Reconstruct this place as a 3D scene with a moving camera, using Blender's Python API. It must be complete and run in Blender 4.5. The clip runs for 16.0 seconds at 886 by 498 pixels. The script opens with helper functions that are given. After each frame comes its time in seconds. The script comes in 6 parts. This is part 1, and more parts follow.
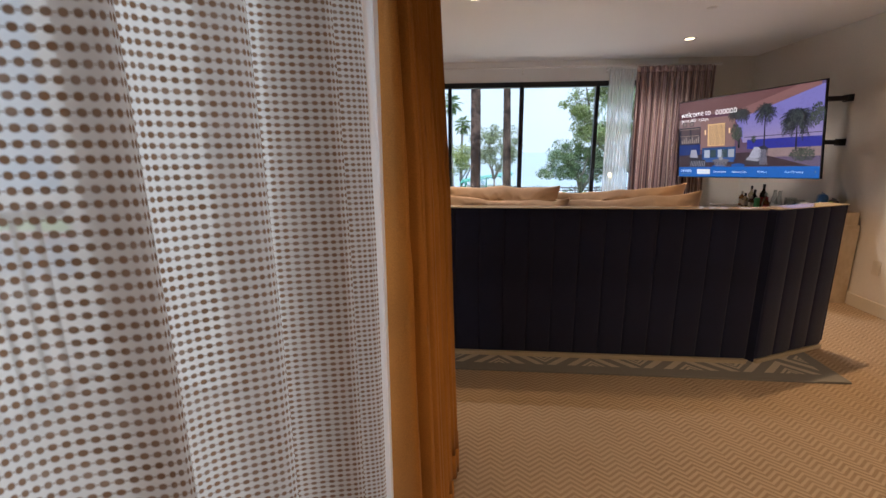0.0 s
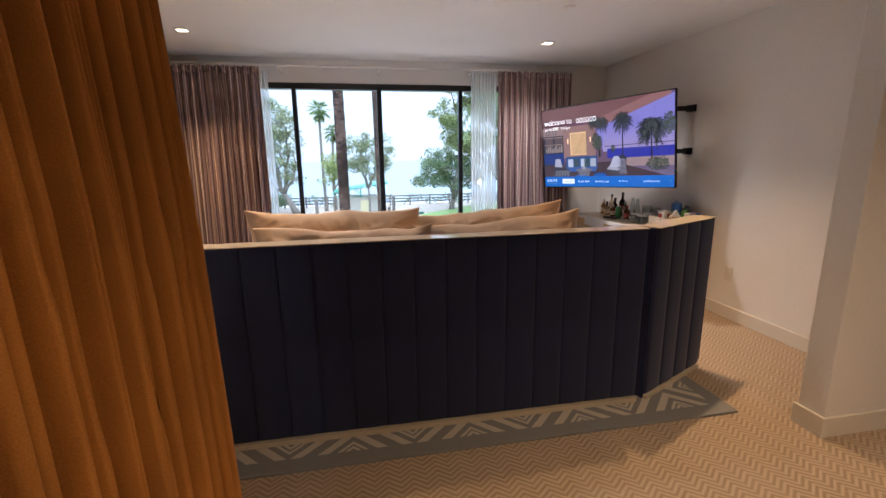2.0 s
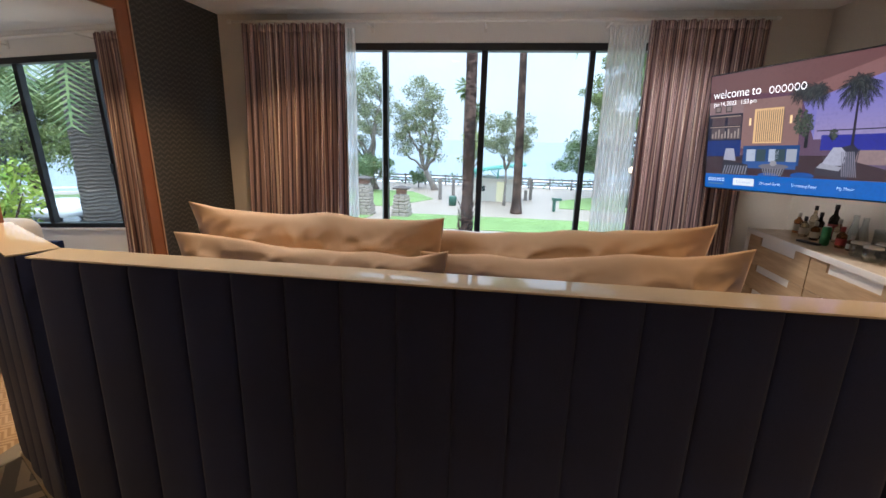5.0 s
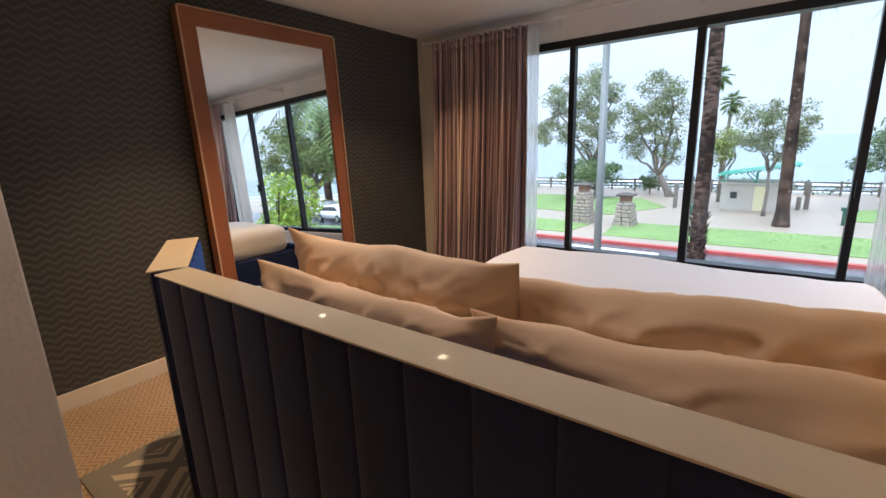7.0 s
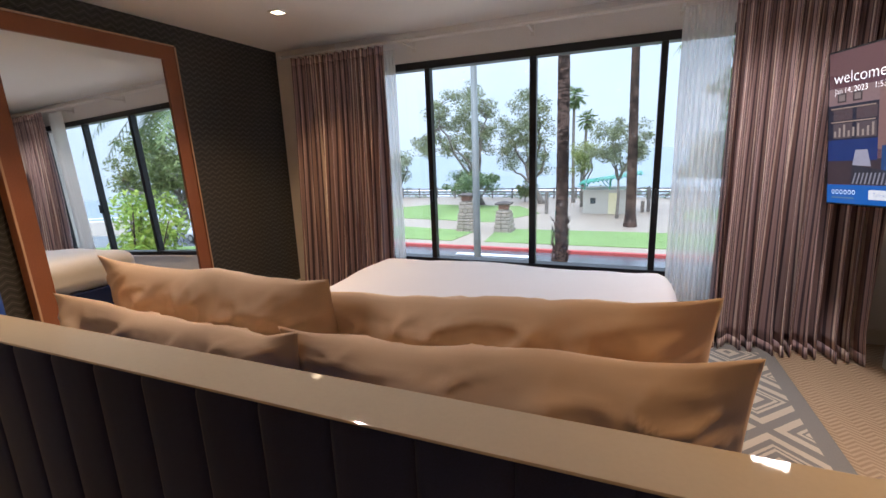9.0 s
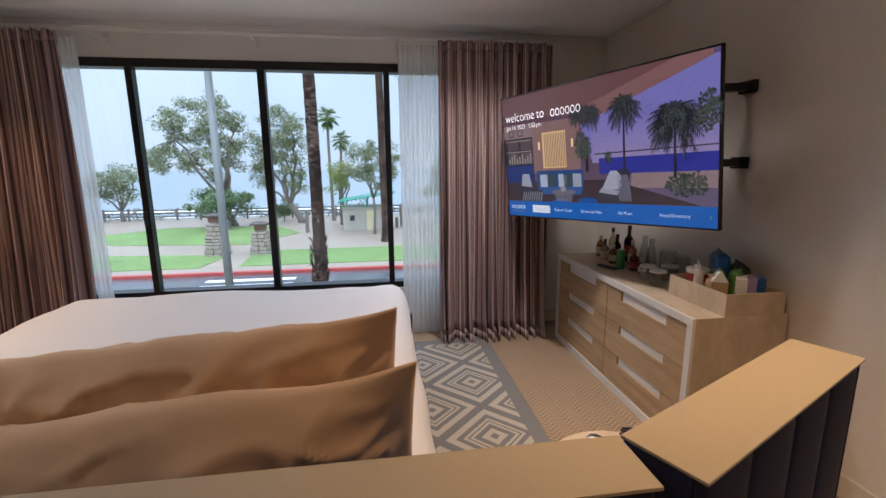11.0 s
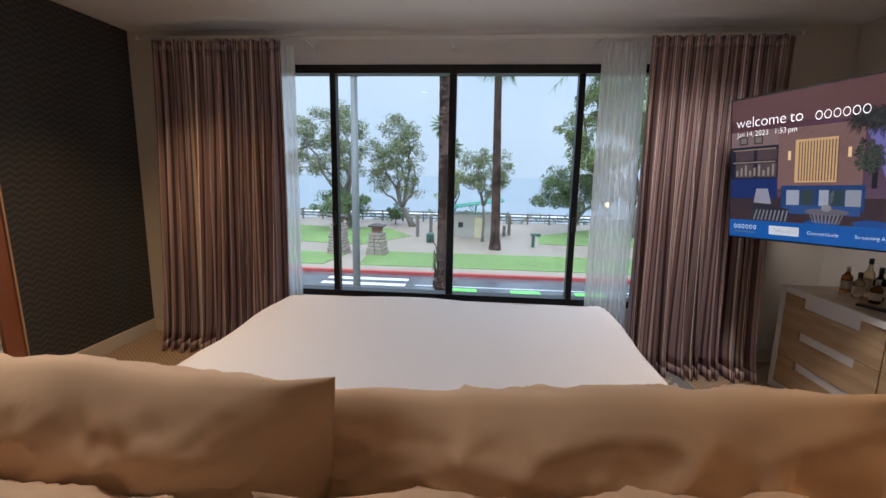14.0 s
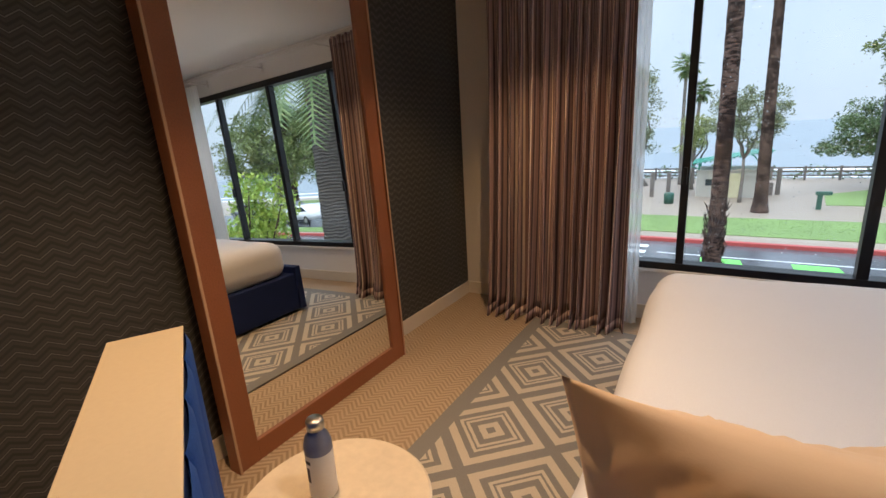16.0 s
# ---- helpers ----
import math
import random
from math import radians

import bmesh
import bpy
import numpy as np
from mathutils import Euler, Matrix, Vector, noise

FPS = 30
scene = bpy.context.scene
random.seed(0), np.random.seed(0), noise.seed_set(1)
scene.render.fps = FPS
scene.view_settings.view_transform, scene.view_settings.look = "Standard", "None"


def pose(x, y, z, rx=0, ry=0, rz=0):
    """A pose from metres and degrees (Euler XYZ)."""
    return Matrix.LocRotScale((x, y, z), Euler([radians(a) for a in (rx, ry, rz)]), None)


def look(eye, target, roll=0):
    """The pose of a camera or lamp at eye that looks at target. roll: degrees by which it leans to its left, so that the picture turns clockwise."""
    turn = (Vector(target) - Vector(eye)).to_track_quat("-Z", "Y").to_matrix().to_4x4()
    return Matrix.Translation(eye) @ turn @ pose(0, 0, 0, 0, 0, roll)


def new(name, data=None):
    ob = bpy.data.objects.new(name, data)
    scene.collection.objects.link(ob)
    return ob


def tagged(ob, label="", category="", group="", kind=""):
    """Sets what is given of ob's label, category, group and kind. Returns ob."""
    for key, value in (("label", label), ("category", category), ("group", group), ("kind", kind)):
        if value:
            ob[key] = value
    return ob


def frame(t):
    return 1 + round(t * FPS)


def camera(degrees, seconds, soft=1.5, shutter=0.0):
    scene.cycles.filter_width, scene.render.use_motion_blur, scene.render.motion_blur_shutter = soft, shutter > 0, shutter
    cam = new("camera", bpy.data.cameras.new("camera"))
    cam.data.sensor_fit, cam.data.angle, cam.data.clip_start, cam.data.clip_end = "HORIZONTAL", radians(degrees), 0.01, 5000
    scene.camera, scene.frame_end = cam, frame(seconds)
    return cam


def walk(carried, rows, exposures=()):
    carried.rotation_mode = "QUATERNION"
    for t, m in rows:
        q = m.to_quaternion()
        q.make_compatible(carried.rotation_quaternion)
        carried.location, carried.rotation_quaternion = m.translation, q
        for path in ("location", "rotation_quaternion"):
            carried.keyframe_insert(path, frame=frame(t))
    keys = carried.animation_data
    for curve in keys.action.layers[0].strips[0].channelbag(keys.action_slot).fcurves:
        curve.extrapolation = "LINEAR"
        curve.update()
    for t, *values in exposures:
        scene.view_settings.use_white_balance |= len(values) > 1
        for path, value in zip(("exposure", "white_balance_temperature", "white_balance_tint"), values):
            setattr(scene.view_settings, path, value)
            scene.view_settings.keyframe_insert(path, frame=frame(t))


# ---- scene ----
cam = camera(90.6, 16.0)

PATH = [
    (0, (0.826, 1.417, 1.345), (0.652, 3.36, 0.904), -0.3),
    (0.5, (0.851, 1.587, 1.367), (0.795, 3.54, 0.938), -0.4),
    (1, (0.935, 1.749, 1.352), (1.057, 3.701, 0.937), 0.3),
    (1.5, (0.98, 1.97, 1.369), (1.252, 3.911, 0.969), 0.5),
    (2, (1.04, 2.132, 1.369), (1.402, 4.056, 0.958), -0.7),
    (2.5, (1.127, 2.307, 1.364), (1.373, 4.247, 0.947), -1.5),
    (3, (1.249, 2.457, 1.358), (1.369, 4.405, 0.922), 0.2),
    (5.5, (1.62, 3.286, 1.359), (1.132, 5.157, 0.851), 0.2),
    (6, (1.702, 3.465, 1.368), (0.91, 5.235, 0.882), -1.2),
    (6.5, (1.708, 3.566, 1.374), (0.696, 5.226, 0.905), -2.0),
    (7, (1.801, 3.587, 1.38), (0.635, 5.144, 0.915), -2.1),
    (7.5, (1.874, 3.593, 1.385), (0.72, 5.162, 0.932), -1.8),
    (8, (1.916, 3.595, 1.375), (0.83, 5.216, 0.935), -1.7),
    (8.5, (1.97, 3.609, 1.383), (1.014, 5.312, 0.952), -1.7),
    (9, (2.014, 3.626, 1.399), (1.266, 5.43, 0.968), -2.2),
    (9.5, (2.104, 3.681, 1.382), (1.594, 5.571, 0.968), -2.0),
    (10, (2.148, 3.686, 1.394), (1.893, 5.628, 0.988), -2.1),
    (12.5, (2.175, 3.755, 1.393), (2.867, 5.61, 1.111), 2.0),
    (13, (1.855, 3.808, 1.409), (2.18, 5.759, 1.118), 0.5),
    (13.5, (1.675, 3.846, 1.396), (1.665, 5.823, 1.09), -0.4),
    (14, (1.546, 3.93, 1.382), (1.379, 5.894, 1.042), 1.1),
    (14.5, (1.367, 4.086, 1.401), (0.994, 6.016, 1.034), -0.5),
    (15, (1.077, 4.108, 1.385), (0.449, 5.974, 1.008), -0.8),
    (15.5, (0.768, 4.066, 1.37), (-0.225, 5.756, 0.973), -3.0),
    (16, (0.576, 4.105, 1.342), (-0.467, 5.743, 0.848), -3.4),
]
EXPOSURES = [(0.0, 1.05, 5950, 13), (1.5, 1.27, 5750, 14), (3.0, 1.48, 5450, 10), (5.5, 1.1, 5850, 10), (7.0, 1.05, 5950, 14), (8.0, 1.15, 6000, 17), (10.0, 0.67, 5850, 14), (13.0, 0.6, 5800, 13), (14.5, 0.48, 5950, 12), (16.0, 0.66, 6200, 13)]
walk(cam, [(t, look(eye, target, roll)) for t, eye, target, roll in PATH], EXPOSURES)

# ---- world, sun, lamps ----
world = bpy.data.worlds.new("overcast_sky")
scene.world = world
world.use_nodes = True
wn, wl = world.node_tree.nodes, world.node_tree.links
wn.clear()
w_out = wn.new("ShaderNodeOutputWorld")
w_bg = wn.new("ShaderNodeBackground")
w_sky = wn.new("ShaderNodeTexSky")
w_sky.sky_type = "NISHITA"
w_sky.sun_disc = False
w_sky.sun_elevation, w_sky.sun_rotation = radians(38), radians(200)
w_sky.air_density, w_sky.dust_density = 1.0, 4.0
w_cloud = wn.new("ShaderNodeTexNoise")
w_cloud.inputs["Scale"].default_value = 2.2
w_cloud.inputs["Detail"].default_value = 5
w_ramp = wn.new("ShaderNodeValToRGB")
w_ramp.color_ramp.elements[0].position, w_ramp.color_ramp.elements[0].color = 0.3, (6.3, 7.6, 9.0, 1)
w_ramp.color_ramp.elements[1].position, w_ramp.color_ramp.elements[1].color = 0.75, (8.4, 9.4, 10.4, 1)
w_mix = wn.new("ShaderNodeMixRGB")
w_mix.inputs[0].default_value = 0.85
wl.new(w_cloud.outputs["Fac"], w_ramp.inputs["Fac"])
wl.new(w_sky.outputs["Color"], w_mix.inputs[1])
wl.new(w_ramp.outputs["Color"], w_mix.inputs[2])
# an overcast sky is brighter overhead than at the horizon
w_tc, w_sep = wn.new("ShaderNodeTexCoord"), wn.new("ShaderNodeSeparateXYZ")
w_gr, w_sc = wn.new("ShaderNodeMapRange"), wn.new("ShaderNodeVectorMath")
w_gr.inputs["To Min"].default_value, w_gr.inputs["To Max"].default_value = 0.84, 3.3
w_gr.inputs["From Min"].default_value = 0.28
w_sc.operation = "SCALE"
wl.new(w_tc.outputs["Generated"], w_sep.inputs[0])
wl.new(w_sep.outputs["Z"], w_gr.inputs["Value"])
wl.new(w_mix.outputs["Color"], w_sc.inputs[0])
wl.new(w_gr.outputs["Result"], w_sc.inputs["Scale"])
wl.new(w_sc.outputs["Vector"], w_bg.inputs["Color"])
w_bg.inputs["Strength"].default_value = 0.1
wl.new(w_bg.outputs["Background"], w_out.inputs["Surface"])

sun = new("sun", bpy.data.lights.new("sun", "SUN"))
sun.data.energy, sun.data.angle, sun.data.color = 0.6, radians(25), (1.0, 0.97, 0.92)
sun.matrix_world = look((0, 0, 60), (-12, 30, 0))

WARM = (1.0, 0.865, 0.74)
WARMER = (1.0, 0.62, 0.29)
HALL_FILL = (1.0, 0.68, 0.38)
CEIL = 2.42


def downlight_lamp(x, y, power, angle=115, tone=WARM):
    lamp = new("downlight_lamp", bpy.data.lights.new("downlight_lamp", "SPOT"))
    lamp.data.energy, lamp.data.spot_size, lamp.data.spot_blend = power, radians(angle), 1.0
    lamp.data.color, lamp.data.shadow_soft_size = tone, 0.09 if x > 2.8 and y > 6 else 0.018
    lamp.matrix_world = pose(x, y, CEIL - 0.03)
    return lamp


# the four with y under 2.5 are added fill lights, out of view
DOWNLIGHTS = [(-0.325, 6.363), (2.87, 6.35), (0.76, 4.92), (2.9, 2.3), (1.85, 1.9), (2.6, 0.2), (1.2, 0.4), (-0.25, 4.72), (2.95, 4.72)]
LAMP_POWER = [52, 64, 32, 38, 38, 22, 14, 72, 62]
LAMP_ANGLE = [104, 135, 135, 120, 125, 120, 120, 95, 92]
for (lx, ly), lp, la in zip(DOWNLIGHTS, LAMP_POWER, LAMP_ANGLE):
    downlight_lamp(lx, ly, lp, la, WARMER if la < 110 else HALL_FILL if ly < 2.5 else WARM)


# ---- materials ----
def mat(name, base, rough=0.6, metal=0.0, var=0.12, coarse=3.0, fine=120.0, bump=0.05, spec=0.5, sheen=0.0, coat=0.0):
    m = bpy.data.materials.new(name)
    m.use_nodes = True
    n, l = m.node_tree.nodes, m.node_tree.links
    b = n["Principled BSDF"]
    tc = n.new("ShaderNodeTexCoord")
    c1 = n.new("ShaderNodeTexNoise")
    c1.inputs["Scale"].default_value, c1.inputs["Detail"].default_value = coarse, 4
    c2 = n.new("ShaderNodeTexNoise")
    c2.inputs["Scale"].default_value, c2.inputs["Detail"].default_value = fine, 3
    l.new(tc.outputs["Object"], c1.inputs["Vector"])
    l.new(tc.outputs["Object"], c2.inputs["Vector"])
    add = n.new("ShaderNodeMath")
    add.operation = "ADD"
    l.new(c1.outputs["Fac"], add.inputs[0])
    l.new(c2.outputs["Fac"], add.inputs[1])
    mr = n.new("ShaderNodeMapRange")
    mr.inputs["From Min"].default_value, mr.inputs["From Max"].default_value = 0.6, 1.4
    mr.inputs["To Min"].default_value, mr.inputs["To Max"].default_value = 1 - var, 1 + var
    l.new(add.outputs[0], mr.inputs["Value"])
    mul = n.new("ShaderNodeVectorMath")
    mul.operation = "SCALE"
    mul.inputs[0].default_value = base
    l.new(mr.outputs["Result"], mul.inputs["Scale"])
    l.new(mul.outputs["Vector"], b.inputs["Base Color"])
    b.inputs["Roughness"].default_value, b.inputs["Metallic"].default_value = rough, metal
    b.inputs["Specular IOR Level"].default_value = spec
    b.inputs["Sheen Weight"].default_value = sheen
    b.inputs["Coat Weight"].default_value = coat
    if bump:
        bp = n.new("ShaderNodeBump")
        bp.inputs["Strength"].default_value, bp.inputs["Distance"].default_value = bump, 0.01
        l.new(c2.outputs["Fac"], bp.inputs["Height"])
        l.new(bp.outputs["Normal"], b.inputs["Normal"])
    return m


class Nodes:
    """Short writing of node maths."""

    def __init__(self, m):
        self.n, self.l = m.node_tree.nodes, m.node_tree.links
        self.b = self.n["Principled BSDF"]

    def put(self, socket, v):
        if isinstance(v, (int, float)):
            socket.default_value = v
        elif isinstance(v, tuple):
            socket.default_value = (*v, 1) if len(v) == 3 and socket.type == "RGBA" else v
        else:
            self.l.new(v, socket)

    def math(self, op, a, b=0.0, c=0.0):
        x = self.n.new("ShaderNodeMath")
        x.operation = op
        for s, v in zip(x.inputs, (a, b, c)):
            self.put(s, v)
        return x.outputs[0]

    def mix(self, f, a, b):
        x = self.n.new("ShaderNodeMixRGB")
        for s, v in zip(x.inputs, (f, a, b)):
            self.put(s, v)
        return x.outputs[0]

    def xyz(self, out="Object"):
        t = self.n.new("ShaderNodeTexCoord")
        s = self.n.new("ShaderNodeSeparateXYZ")
        self.l.new(t.outputs[out], s.inputs[0])
        return s.outputs[0], s.outputs[1], s.outputs[2]

    def noise(self, scale, detail=3, out="Object", stretch=(1, 1, 1)):
        t = self.n.new("ShaderNodeTexCoord")
        mp = self.n.new("ShaderNodeMapping")
        mp.inputs["Scale"].default_value = stretch
        x = self.n.new("ShaderNodeTexNoise")
        x.inputs["Scale"].default_value, x.inputs["Detail"].default_value = scale, detail
        self.l.new(t.outputs[out], mp.inputs[0])
        self.l.new(mp.outputs[0], x.inputs["Vector"])
        return x.outputs["Fac"]

    def tri(self, v, period):
        """0..1..0 over a period."""
        return self.math("MULTIPLY", self.math("PINGPONG", v, period / 2), 2 / period)

    def step(self, v, lo, hi):
        x = self.n.new("ShaderNodeMapRange")
        x.interpolation_type = "SMOOTHSTEP"
        for k, q in (("Value", v), ("From Min", lo), ("From Max", hi)):
            self.put(x.inputs[k], q)
        return x.outputs["Result"]

    def bump(self, h, strength=0.3, distance=0.01):
        x = self.n.new("ShaderNodeBump")
        x.inputs["Strength"].default_value, x.inputs["Distance"].default_value = strength, distance
        self.l.new(h, x.inputs["Height"])
        self.l.new(x.outputs["Normal"], self.b.inputs["Normal"])

    def color(self, c):
        self.put(self.b.inputs["Base Color"], c)


def plain(name, rough=0.6, metal=0.0, spec=0.5):
    m = bpy.data.materials.new(name)
    m.use_nodes = True
    b = m.node_tree.nodes["Principled BSDF"]
    b.inputs["Roughness"].default_value, b.inputs["Metallic"].default_value, b.inputs["Specular IOR Level"].default_value = rough, metal, spec
    return m, Nodes(m)


def wood(name, a, b, rough=0.45, stretch=(1, 1, 12)):
    m, k = plain(name, rough)
    g = k.noise(9, 6, stretch=tuple(1 / s * 3 for s in stretch))
    f = k.noise(60, 3, stretch=tuple(1 / s * 2 for s in stretch))
    t = k.math("ADD", k.math("MULTIPLY", g, 0.7), k.math("MULTIPLY", f, 0.3))
    k.color(k.mix(k.step(t, 0.35, 0.65), a, b))
    k.bump(f, 0.08, 0.004)
    return m


plaster = mat("plaster", (0.72, 0.675, 0.61), 0.85, var=0.05, coarse=1.2, fine=90, bump=0.12)
plaster_white = mat("plaster_white", (0.78, 0.77, 0.75), 0.8, var=0.04, coarse=1.5, fine=110, bump=0.1)
ceiling_paint = mat("ceiling_paint", (0.86, 0.85, 0.83), 0.9, var=0.03, coarse=1, fine=140, bump=0.1)
trim_paint = mat("trim_paint", (0.66, 0.60, 0.50), 0.5, var=0.04, bump=0.02)
black_metal = mat("black_metal", (0.012, 0.012, 0.014), 0.4, 0.2, var=0.2, bump=0.03)
steel = mat("brushed_steel", (0.55, 0.53, 0.5), 0.32, 1.0, var=0.08, fine=300, bump=0.02)
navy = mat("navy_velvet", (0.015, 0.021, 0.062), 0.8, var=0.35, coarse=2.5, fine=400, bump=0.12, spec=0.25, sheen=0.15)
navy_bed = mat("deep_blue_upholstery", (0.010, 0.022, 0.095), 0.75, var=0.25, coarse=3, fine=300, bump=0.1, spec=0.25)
# lit copy of the navy velvet: the bed side's light is in its colour
navy_lit = mat("navy_velvet_lit", (0.016, 0.060, 0.25), 0.75, var=0.3, coarse=3, fine=400, bump=0.12, spec=0.2)
lacquer = mat("cream_lacquer", (0.52, 0.44, 0.32), 0.035, var=0.03, coarse=2, bump=0.0, coat=0.08, spec=0.4)
linen_white = mat("white_linen", (0.74, 0.745, 0.78), 0.85, var=0.03, coarse=2, fine=300, bump=0.12)
leather = mat("cognac_leather", (0.26, 0.092, 0.038), 0.42, var=0.2, coarse=3, fine=160, bump=0.15)
orange_velvet = mat("ochre_velvet", (0.44, 0.178, 0.022), 0.75, var=0.25, coarse=5, fine=380, bump=0.15, sheen=0.05)
oak = wood("pale_oak", (0.40, 0.27, 0.15), (0.52, 0.37, 0.22), stretch=(1, 12, 1))
walnut = wood("frame_wood", (0.46, 0.29, 0.18), (0.56, 0.37, 0.24), stretch=(1, 1, 12))
marble = mat("white_marble", (0.66, 0.56, 0.42), 0.15, var=0.1, coarse=6, fine=40, bump=0.0)
travertine = wood("travertine", (0.48, 0.38, 0.26), (0.60, 0.50, 0.37), 0.35, stretch=(3, 3, 6))
white_lacquer = mat("white_lacquer", (0.72, 0.70, 0.67), 0.35, var=0.03, bump=0.01)
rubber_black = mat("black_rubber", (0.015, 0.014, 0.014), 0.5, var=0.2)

# beige carpet woven in rows of chevrons
carpet, k = plain("chevron_carpet", 0.95, spec=0.15)
cx, cy, cz = k.xyz()
zig = k.math("ADD", cy, k.math("MULTIPLY", k.tri(cx, 0.11), 0.045))
row = k.tri(zig, 0.030)
worn = k.noise(4, 4)
tuft = k.noise(260, 2)
line = k.step(k.math("ADD", row, k.math("MULTIPLY", k.math("SUBTRACT", tuft, 0.5), 0.5)), 0.3, 0.7)
k.color(k.mix(k.math("MULTIPLY", line, k.math("ADD", 0.55, k.math("MULTIPLY", worn, 0.6))), (0.47, 0.355, 0.245), (0.31, 0.22, 0.14)))
k.bump(k.math("SUBTRACT", k.math("MULTIPLY", tuft, 0.5), line), 0.6, 0.006)

# grey rug with cream concentric diamonds
rug_mat, k = plain("diamond_rug", 0.95, spec=0.15)
cx, cy, cz = k.xyz()
wob = k.math("MULTIPLY", k.math("SUBTRACT", k.noise(45, 2), 0.5), 0.012)
DIAG = 0.588
cy0 = cy
cy = k.math("ADD", cy, 0.07)
ru = k.math("ADD", k.math("DIVIDE", k.math("ADD", cx, cy), DIAG), k.math("ADD", 100.5, wob))
rv = k.math("ADD", k.math("DIVIDE", k.math("SUBTRACT", cx, cy), DIAG), k.math("ADD", 100.5, wob))
fa = k.math("ABSOLUTE", k.math("SUBTRACT", k.math("FRACT", ru), 0.5))
fb = k.math("ABSOLUTE", k.math("SUBTRACT", k.math("FRACT", rv), 0.5))
ring = k.math("MAXIMUM", fa, fb)
ramp = k.n.new("ShaderNodeValToRGB")
ramp.color_ramp.interpolation = "CONSTANT"
stops = [(0.0, 0), (0.045, 1), (0.12, 0), (0.19, 1), (0.225, 0), (0.25, 1), (0.285, 0), (0.35, 1), (0.44, 0)]
els = ramp.color_ramp.elements
els[0].position, els[0].color = 0.0, (0, 0, 0, 1)
els[1].position, els[1].color = 0.045, (1, 1, 1, 1)
for p, v in stops[2:]:
    e = els.new(p)
    e.color = (v, v, v, 1)
k.l.new(ring, ramp.inputs["Fac"])
RX, RY = 1.74, 1.53
edge = k.math("MINIMUM", k.math("SUBTRACT", RX, k.math("ABSOLUTE", cx)), k.math("SUBTRACT", RY, k.math("ABSOLUTE", cy0)))
inner = k.math("GREATER_THAN", edge, 0.085)
pile = k.noise(220, 3)
cream = k.math("MULTIPLY", ramp.outputs["Color"], inner)
grey = k.mix(pile, (0.17, 0.165, 0.16), (0.27, 0.26, 0.245))
pale = k.mix(pile, (0.44, 0.385, 0.31), (0.58, 0.52, 0.43))
k.color(k.mix(cream, grey, pale))
k.bump(k.math("ADD", cream, k.math("MULTIPLY", pile, 0.5)), 0.5, 0.006)

# charcoal wallpaper with fine metallic zigzags
zig_wall, k = plain("zigzag_wallpaper", 0.55, spec=0.35)
cx, cy, cz = k.xyz()
zz = k.math("ADD", cz, k.math("MULTIPLY", k.tri(cy, 0.078), 0.027))
thread = k.noise(160, 3)
t1 = k.tri(k.math("ADD", zz, 10.0), 0.042)
hair = k.step(k.math("ADD", t1, k.math("MULTIPLY", k.math("SUBTRACT", thread, 0.5), 0.12)), 0.86, 0.95)
band = k.step(k.tri(k.math("ADD", zz, 10.0), 0.021), 0.3, 0.7)
dark = k.mix(band, (0.039, 0.041, 0.040), (0.067, 0.066, 0.063))
k.color(k.mix(k.math("MULTIPLY", hair, 0.75), dark, (0.23, 0.225, 0.21)))
k.put(k.b.inputs["Metallic"], k.math("MULTIPLY", hair, 0.4))
k.bump(k.math("ADD", hair, k.math("MULTIPLY", thread, 0.4)), 0.3, 0.004)

# striped drapes: mauve, brown, cream and charcoal threads along the cloth
stripe_cloth, k = plain("striped_drape", 0.8, spec=0.2)
uvx, uvy, uvz = k.xyz("UV")
sr = k.n.new("ShaderNodeValToRGB")
sr.color_ramp.interpolation = "CONSTANT"
cols = [(0.0, (0.40, 0.28, 0.28)), (0.18, (0.075, 0.052, 0.072)), (0.30, (0.44, 0.31, 0.29)), (0.46, (0.12, 0.085, 0.105)), (0.54, (0.85, 0.73, 0.64)), (0.66, (0.31, 0.19, 0.17)), (0.82, (0.06, 0.045, 0.065)), (0.90, (0.50, 0.38, 0.37))]
els = sr.color_ramp.elements
els[0].position, els[0].color = 0.0, (*cols[0][1], 1)
els[1].position, els[1].color = cols[1][0], (*cols[1][1], 1)
for p, c in cols[2:]:
    e = els.new(p)
    e.color = (*c, 1)
k.l.new(k.math("FRACT", k.math("DIVIDE", uvx, 0.078)), sr.inputs["Fac"])
weave = k.noise(300, 2, stretch=(1, 1, 0.3))
k.color(k.mix(k.math("MULTIPLY", weave, 0.25), sr.outputs["Color"], (0.46, 0.36, 0.37)))
k.bump(weave, 0.1, 0.004)


def cloth_through(m, amount, holes=None, tint=(0.86, 0.87, 0.86)):
    """Thin cloth: part of the light goes through as glow of the threads, part straight through the gaps."""
    k = Nodes(m)
    tl = k.n.new("ShaderNodeBsdfTranslucent")
    tl.inputs["Color"].default_value = (*tint, 1)
    tr = k.n.new("ShaderNodeBsdfTransparent")
    m1 = k.n.new("ShaderNodeMixShader")
    m1.inputs[0].default_value = 0.5
    m2 = k.n.new("ShaderNodeMixShader")
    k.put(m2.inputs[0], amount if holes is None else holes)
    k.l.new(k.b.outputs[0], m1.inputs[1])
    k.l.new(tl.outputs[0], m1.inputs[2])
    k.l.new(m1.outputs[0], m2.inputs[1])
    k.l.new(tr.outputs[0], m2.inputs[2])
    k.l.new(m2.outputs[0], k.n["Material Output"].inputs["Surface"])


sheer = mat("white_sheer", (0.88, 0.88, 0.87), 0.8, var=0.03, bump=0.0)
